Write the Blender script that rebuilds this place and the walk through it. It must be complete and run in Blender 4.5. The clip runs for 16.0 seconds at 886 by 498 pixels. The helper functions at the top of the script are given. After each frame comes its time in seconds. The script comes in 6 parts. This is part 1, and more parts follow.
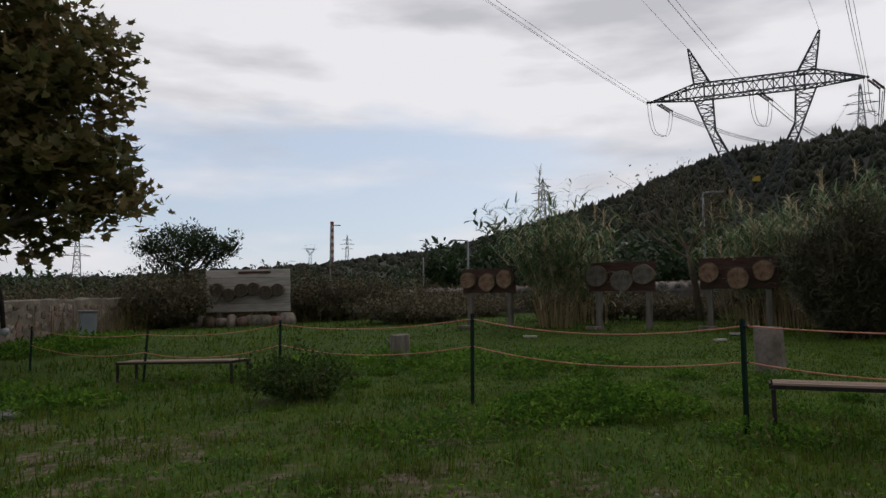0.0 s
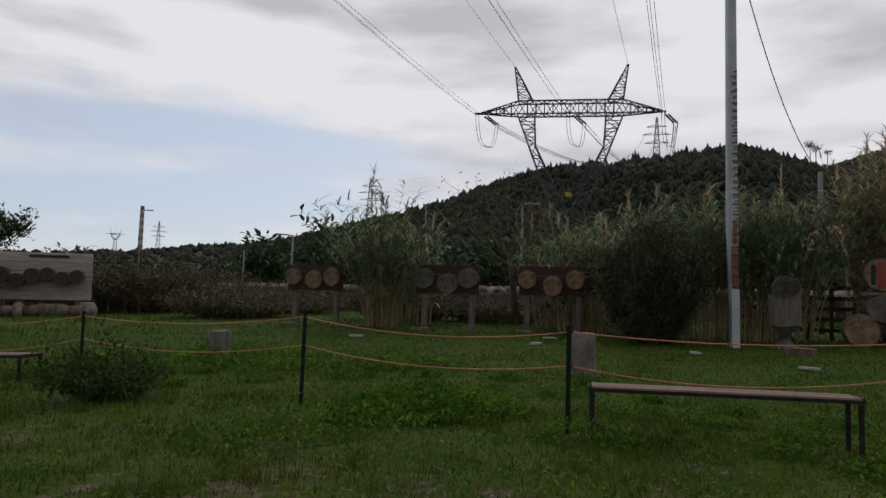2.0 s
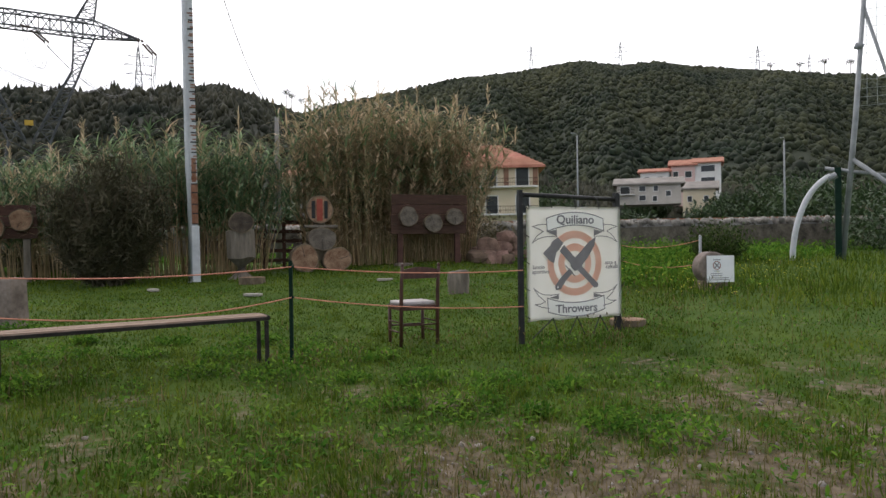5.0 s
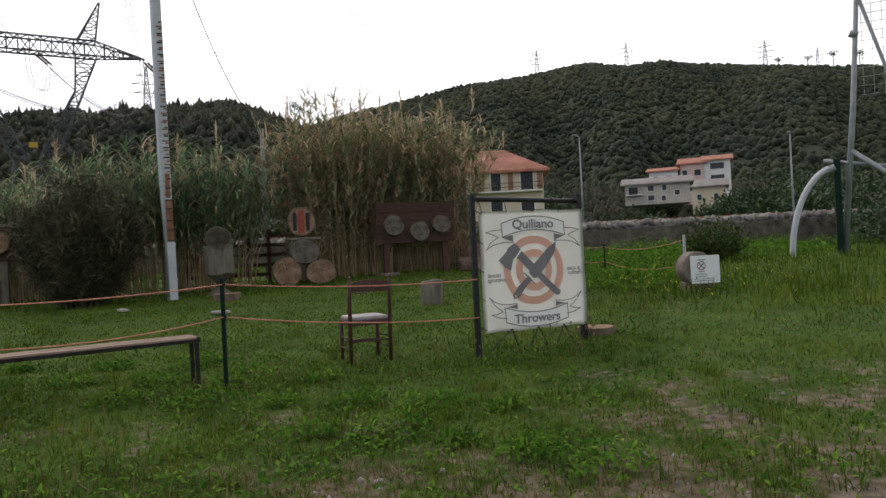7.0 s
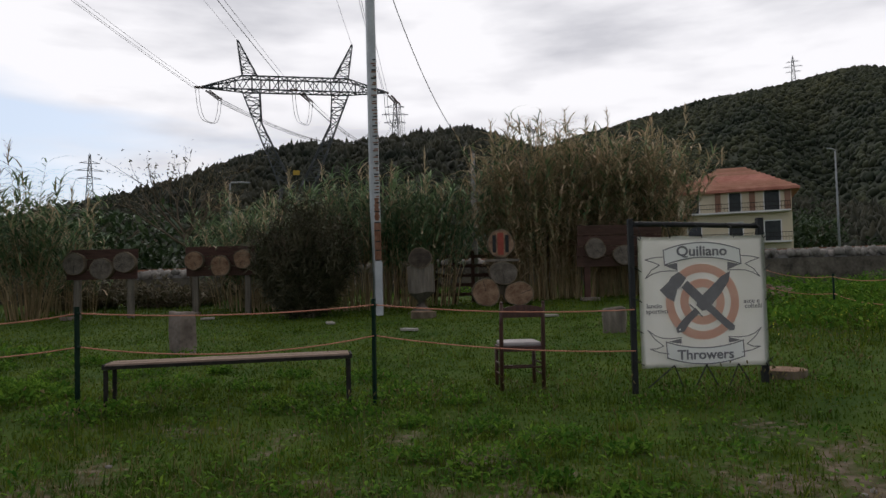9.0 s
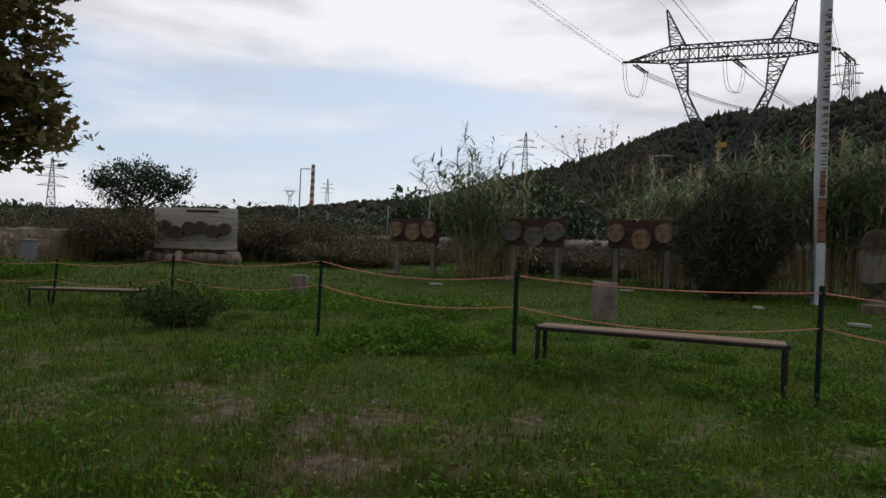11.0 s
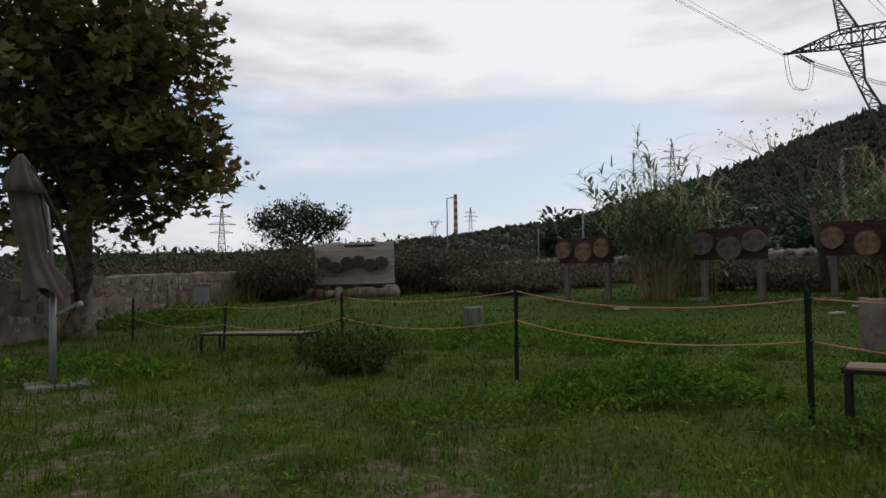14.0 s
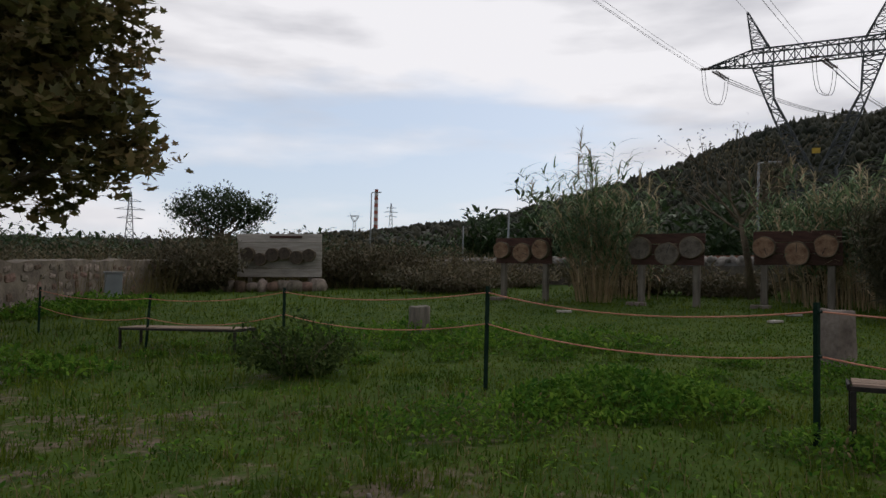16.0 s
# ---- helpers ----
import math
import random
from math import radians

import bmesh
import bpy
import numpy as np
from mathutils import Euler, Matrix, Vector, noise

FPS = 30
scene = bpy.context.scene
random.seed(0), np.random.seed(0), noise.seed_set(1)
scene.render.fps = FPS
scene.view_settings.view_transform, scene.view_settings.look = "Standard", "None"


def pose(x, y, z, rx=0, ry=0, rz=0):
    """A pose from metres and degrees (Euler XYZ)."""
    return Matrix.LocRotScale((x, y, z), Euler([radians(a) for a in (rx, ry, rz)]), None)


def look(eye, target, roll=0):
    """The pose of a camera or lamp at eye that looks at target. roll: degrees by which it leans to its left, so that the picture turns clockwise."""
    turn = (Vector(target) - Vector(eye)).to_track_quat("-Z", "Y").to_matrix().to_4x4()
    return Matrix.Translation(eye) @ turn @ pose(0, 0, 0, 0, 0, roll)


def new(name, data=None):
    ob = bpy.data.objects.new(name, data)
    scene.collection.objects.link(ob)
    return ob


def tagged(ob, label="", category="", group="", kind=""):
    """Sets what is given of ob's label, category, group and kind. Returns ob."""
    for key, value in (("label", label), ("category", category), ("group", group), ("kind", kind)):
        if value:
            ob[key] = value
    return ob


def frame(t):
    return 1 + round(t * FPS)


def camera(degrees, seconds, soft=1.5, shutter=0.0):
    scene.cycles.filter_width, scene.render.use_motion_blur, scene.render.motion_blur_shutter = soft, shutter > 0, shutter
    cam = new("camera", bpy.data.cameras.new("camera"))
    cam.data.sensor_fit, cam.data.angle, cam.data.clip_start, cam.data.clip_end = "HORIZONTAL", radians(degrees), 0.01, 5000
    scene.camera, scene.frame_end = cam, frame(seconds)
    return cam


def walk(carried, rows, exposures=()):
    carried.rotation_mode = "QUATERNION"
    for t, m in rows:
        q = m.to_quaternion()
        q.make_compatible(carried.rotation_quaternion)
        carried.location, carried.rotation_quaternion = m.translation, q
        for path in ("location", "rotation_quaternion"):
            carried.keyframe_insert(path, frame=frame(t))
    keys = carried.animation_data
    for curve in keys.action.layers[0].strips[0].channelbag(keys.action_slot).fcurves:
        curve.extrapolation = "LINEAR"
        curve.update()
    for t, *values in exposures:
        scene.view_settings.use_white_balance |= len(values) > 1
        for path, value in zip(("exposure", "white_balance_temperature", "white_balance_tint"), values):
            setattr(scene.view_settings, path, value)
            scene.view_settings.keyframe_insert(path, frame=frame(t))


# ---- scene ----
cam = camera(65.2, 16.0)
PATH = [
    (0, (-0.108, -0.087, 1.345), (-0.094, 1.907, 1.493), -0.2),
    (0.5, (-0.22, 0.066, 1.339), (-0.156, 2.06, 1.473), -0.5),
    (1, (-0.308, 0.086, 1.338), (-0.212, 2.079, 1.468), 1.2),
    (1.5, (-0.311, 0.068, 1.35), (-0.047, 2.044, 1.51), 1.9),
    (2, (-0.273, 0.084, 1.35), (0.241, 2.011, 1.502), 2.0),
    (2.5, (-0.24, 0.031, 1.343), (0.551, 1.865, 1.443), 3.0),
    (3, (-0.205, 0.036, 1.36), (0.943, 1.673, 1.415), 1.2),
    (3.5, (-0.113, -0.08, 1.345), (1.341, 1.294, 1.337), -0.6),
    (4, (-0.01, -0.274, 1.332), (1.586, 0.929, 1.252), 0.4),
    (4.5, (0.047, -0.405, 1.315), (1.688, 0.739, 1.26), -0.2),
    (4.7, (0.09, -0.408, 1.31), (1.735, 0.728, 1.283), -0.5),
    (6.8, (0.92, -0.767, 1.322), (2.564, 0.371, 1.316), -3.0),
    (7, (1.009, -0.784, 1.317), (2.636, 0.379, 1.328), -2.8),
    (7.5, (1.26, -0.866, 1.336), (2.858, 0.334, 1.398), 0.4),
    (8, (1.41, -1.081, 1.347), (2.921, 0.223, 1.469), -0.2),
    (8.5, (1.539, -1.337, 1.362), (2.947, 0.081, 1.45), -0.3),
    (9, (1.737, -1.377, 1.338), (2.897, 0.25, 1.432), -1.2),
    (9.5, (1.822, -1.412, 1.345), (2.834, 0.313, 1.391), 0.9),
    (10, (1.809, -1.554, 1.346), (2.569, 0.296, 1.327), 3.3),
    (10.2, (1.783, -1.563, 1.329), (2.344, 0.357, 1.307), 2.9),
    (12.3, (1.503, -0.212, 1.357), (1.389, 1.785, 1.373), 3.5),
    (12.5, (1.448, -0.165, 1.334), (1.341, 1.832, 1.326), 4.3),
    (13, (1.174, 0.148, 1.356), (1.117, 2.147, 1.407), 0.0),
    (13.5, (1.038, 0.298, 1.345), (0.838, 2.288, 1.355), 2.4),
    (14, (0.883, 0.567, 1.333), (0.539, 2.537, 1.402), -0.7),
    (14.5, (0.666, 0.711, 1.329), (0.502, 2.702, 1.415), -0.2),
    (15, (0.444, 0.789, 1.364), (0.532, 2.787, 1.362), 1.9),
    (15.5, (0.365, 0.88, 1.356), (0.382, 2.88, 1.33), 3.7),
    (16, (0.245, 1.117, 1.351), (0.134, 3.113, 1.41), 1.2),
]
EXPOSURES = [(0.0, -0.6), (2.0, -0.68), (2.5, -0.78), (3.0, -0.45), (3.6, 0.0), (4.5, 0.65), (7.0, 0.3), (8.0, -0.05), (9.0, -0.35), (10.0, -0.4), (12.5, -0.52), (14.0, -0.5), (16.0, -0.5)]
walk(cam, [(t, look(eye, target, roll)) for t, eye, target, roll in PATH], EXPOSURES)

# ---- world and sun ----
SUN_AZ, SUN_EL = radians(25), radians(38)
world = bpy.data.worlds.new("world")
scene.world = world
world.use_nodes = True
wn, wl = world.node_tree.nodes, world.node_tree.links
wn.clear()
w_out, w_bg, w_bg2, w_mix = wn.new("ShaderNodeOutputWorld"), wn.new("ShaderNodeBackground"), wn.new("ShaderNodeBackground"), wn.new("ShaderNodeMixShader")
w_sky = wn.new("ShaderNodeTexSky")
w_sky.sky_type, w_sky.sun_disc = "NISHITA", False
w_sky.sun_elevation, w_sky.sun_rotation = SUN_EL, SUN_AZ
w_tc, w_sep = wn.new("ShaderNodeTexCoord"), wn.new("ShaderNodeSeparateXYZ")
wl.new(w_tc.outputs["Generated"], w_sep.inputs[0])
# stretched cloud sheets: broad banks that break up towards the horizon
w_map = wn.new("ShaderNodeMapping")
w_map.inputs["Scale"].default_value = (1.3, 1.3, 5.5)
w_map.inputs["Location"].default_value = (0.35, 0.2, 0.1)
wl.new(w_tc.outputs["Generated"], w_map.inputs[0])
w_noise = wn.new("ShaderNodeTexNoise")
w_noise.inputs["Scale"].default_value, w_noise.inputs["Detail"].default_value, w_noise.inputs["Roughness"].default_value = 1.6, 7, 0.5
wl.new(w_map.outputs[0], w_noise.inputs["Vector"])
# more cloud high up and to the east, clear gap low in the west
w_el = wn.new("ShaderNodeMapRange")
w_el.inputs["From Min"].default_value, w_el.inputs["From Max"].default_value = 0.22, 0.34
w_el.inputs["To Min"].default_value, w_el.inputs["To Max"].default_value = 0.0, 0.55
wl.new(w_sep.outputs["Z"], w_el.inputs["Value"])
w_az = wn.new("ShaderNodeMapRange")
w_az.inputs["From Min"].default_value, w_az.inputs["From Max"].default_value = 0.05, 0.5
w_az.inputs["To Min"].default_value, w_az.inputs["To Max"].default_value = 0.0, 0.5
wl.new(w_sep.outputs["X"], w_az.inputs["Value"])
w_lo = wn.new("ShaderNodeMapRange")
w_lo.inputs["From Min"].default_value, w_lo.inputs["From Max"].default_value = 0.12, 0.06
w_lo.inputs["To Min"].default_value, w_lo.inputs["To Max"].default_value = 0.0, 0.22
wl.new(w_sep.outputs["Z"], w_lo.inputs["Value"])


def w_math(op, a, b):
    n = wn.new("ShaderNodeMath")
    n.operation = op
    for k, v in enumerate((a, b)):
        if isinstance(v, (int, float)):
            n.inputs[k].default_value = v
        else:
            wl.new(v, n.inputs[k])
    return n.outputs[0]


w_cover = w_math("ADD", w_math("ADD", w_noise.outputs[0], w_el.outputs[0]), w_math("ADD", w_az.outputs[0], w_lo.outputs[0]))
w_mask = wn.new("ShaderNodeMapRange")
w_mask.inputs["From Min"].default_value, w_mask.inputs["From Max"].default_value = 0.56, 0.76
wl.new(w_cover, w_mask.inputs["Value"])
w_noise2 = wn.new("ShaderNodeTexNoise")
w_noise2.inputs["Scale"].default_value, w_noise2.inputs["Detail"].default_value = 2.6, 6
wl.new(w_map.outputs[0], w_noise2.inputs["Vector"])
w_ramp = wn.new("ShaderNodeValToRGB")
w_ramp.color_ramp.elements[0].position, w_ramp.color_ramp.elements[0].color = 0.30, (0.50, 0.50, 0.54, 1)
w_ramp.color_ramp.elements[1].position, w_ramp.color_ramp.elements[1].color = 0.52, (0.78, 0.77, 0.80, 1)
wl.new(w_noise2.outputs[0], w_ramp.inputs[0])
# the cloud deck is brightest round the hidden sun and duller away from it
w_dot = wn.new("ShaderNodeVectorMath")
w_dot.operation = "DOT_PRODUCT"
w_dot.inputs[1].default_value = (math.sin(SUN_AZ), math.cos(SUN_AZ), 0.0)
wl.new(w_tc.outputs["Generated"], w_dot.inputs[0])
w_glow = wn.new("ShaderNodeMapRange")
w_glow.interpolation_type = "SMOOTHSTEP"
w_glow.inputs["From Min"].default_value, w_glow.inputs["From Max"].default_value = -0.4, 0.75
w_glow.inputs["To Min"].default_value, w_glow.inputs["To Max"].default_value = 0.45, 1.0
wl.new(w_dot.outputs["Value"], w_glow.inputs["Value"])
w_mul = wn.new("ShaderNodeMixRGB")
w_mul.blend_type = "MULTIPLY"
w_mul.inputs["Fac"].default_value = 1.0
wl.new(w_ramp.outputs[0], w_mul.inputs["Color1"])
wl.new(w_glow.outputs[0], w_mul.inputs["Color2"])
wl.new(w_mul.outputs[0], w_bg2.inputs["Color"])
w_bg2.inputs["Strength"].default_value = 1.6
# thin veil over the clear air
w_veil = wn.new("ShaderNodeMixRGB")
w_veil.inputs["Fac"].default_value = 0.72
w_veil.inputs["Color2"].default_value = (5.4, 6.2, 7.6, 1)
wl.new(w_sky.outputs[0], w_veil.inputs["Color1"])
wl.new(w_veil.outputs[0], w_bg.inputs["Color"])
w_bg.inputs["Strength"].default_value = 0.15
wl.new(w_mask.outputs[0], w_mix.inputs[0])
wl.new(w_bg.outputs[0], w_mix.inputs[1])
wl.new(w_bg2.outputs[0], w_mix.inputs[2])
wl.new(w_mix.outputs[0], w_out.inputs["Surface"])

sun_data = bpy.data.lights.new("sun", "SUN")
sun_data.energy, sun_data.angle, sun_data.color = 0.6, radians(20), (1.0, 0.96, 0.9)
sun = new("sun", sun_data)
sun_way = Vector((math.sin(SUN_AZ) * math.cos(SUN_EL), math.cos(SUN_AZ) * math.cos(SUN_EL), math.sin(SUN_EL)))
sun.matrix_world = look(sun_way * 100, (0, 0, 0))


# ---- materials ----
def mat(name, a, b, scale=4.0, rough=0.85, bump=0.3, metal=0.0, fine=40.0, rand=0.0, island=False, stretch=(1, 1, 1), spec=0.3, translucent=0.0):
    """Two colours mixed by noise at two scales, with relief; rand varies brightness piece by piece."""
    m = bpy.data.materials.new(name)
    m.use_nodes = True
    n, l = m.node_tree.nodes, m.node_tree.links
    p = n["Principled BSDF"]
    p.inputs["Roughness"].default_value, p.inputs["Metallic"].default_value = rough, metal
    p.inputs["Specular IOR Level"].default_value = spec
    tc, mp = n.new("ShaderNodeTexCoord"), n.new("ShaderNodeMapping")
    mp.inputs["Scale"].default_value = stretch
    l.new(tc.outputs["Object"], mp.inputs[0])
    n1, n2 = n.new("ShaderNodeTexNoise"), n.new("ShaderNodeTexNoise")
    n1.inputs["Scale"].default_value, n1.inputs["Detail"].default_value = scale, 6
    n2.inputs["Scale"].default_value, n2.inputs["Detail"].default_value = fine, 4
    l.new(mp.outputs[0], n1.inputs["Vector"])
    l.new(mp.outputs[0], n2.inputs["Vector"])
    ad = n.new("ShaderNodeMath")
    ad.operation = "MULTIPLY_ADD"
    ad.inputs[1].default_value = 0.45
    l.new(n2.outputs[0], ad.inputs[0])
    l.new(n1.outputs[0], ad.inputs[2])
    rm = n.new("ShaderNodeMapRange")
    rm.inputs["From Min"].default_value, rm.inputs["From Max"].default_value = 0.5, 0.95
    l.new(ad.outputs[0], rm.inputs["Value"])
    mix = n.new("ShaderNodeMixRGB")
    mix.inputs["Color1"].default_value, mix.inputs["Color2"].default_value = (*a, 1), (*b, 1)
    l.new(rm.outputs[0], mix.inputs["Fac"])
    col = mix.outputs[0]
    if rand:
        src = n.new("ShaderNodeNewGeometry").outputs["Random Per Island"] if island else n.new("ShaderNodeObjectInfo").outputs["Random"]
        hs, mr = n.new("ShaderNodeHueSaturation"), n.new("ShaderNodeMapRange")
        mr.inputs["To Min"].default_value, mr.inputs["To Max"].default_value = 1 - rand, 1 + rand
        l.new(src, mr.inputs["Value"])
        l.new(mr.outputs[0], hs.inputs["Value"])
        mh = n.new("ShaderNodeMapRange")
        mh.inputs["To Min"].default_value, mh.inputs["To Max"].default_value = 0.5 + 0.05 * rand, 0.5 - 0.05 * rand
        l.new(src, mh.inputs["Value"])
        l.new(mh.outputs[0], hs.inputs["Hue"])
        l.new(col, hs.inputs["Color"])
        col = hs.outputs[0]
    l.new(col, p.inputs["Base Color"])
    if bump:
        bp = n.new("ShaderNodeBump")
        bp.inputs["Strength"].default_value, bp.inputs["Distance"].default_value = bump, 0.02
        l.new(ad.outputs[0], bp.inputs["Height"])
        l.new(bp.outputs[0], p.inputs["Normal"])
    if translucent:
        tr, ms = n.new("ShaderNodeBsdfTranslucent"), n.new("ShaderNodeMixShader")
        l.new(col, tr.inputs["Color"])
        ms.inputs[0].default_value = translucent
        l.new(p.outputs[0], ms.inputs[1])
        l.new(tr.outputs[0], ms.inputs[2])
        l.new(ms.outputs[0], n["Material Output"].inputs["Surface"])
    return m


def ring_mat(name, a, b):
    """Sawn end grain: rings round the local z axis, with cracks and grime."""
    m = mat(name, a, b, 6, 0.9, 0.4, fine=60)
    n, l = m.node_tree.nodes, m.node_tree.links
    p = n["Principled BSDF"]
    old = p.inputs["Base Color"].links[0].from_socket
    wv = n.new("ShaderNodeTexWave")
    wv.wave_type, wv.rings_direction = "RINGS", "Z"
    wv.inputs["Scale"].default_value, wv.inputs["Distortion"].default_value, wv.inputs["Detail"].default_value = 14, 2.5, 3
    l.new(n.new("ShaderNodeTexCoord").outputs["Object"], wv.inputs["Vector"])
    mx = n.new("ShaderNodeMixRGB")
    mx.blend_type = "MULTIPLY"
    mx.inputs["Fac"].default_value = 0.45
    l.new(old, mx.inputs["Color1"])
    l.new(wv.outputs[0], mx.inputs["Color2"])
    l.new(mx.outputs[0], p.inputs["Base Color"])
    return m


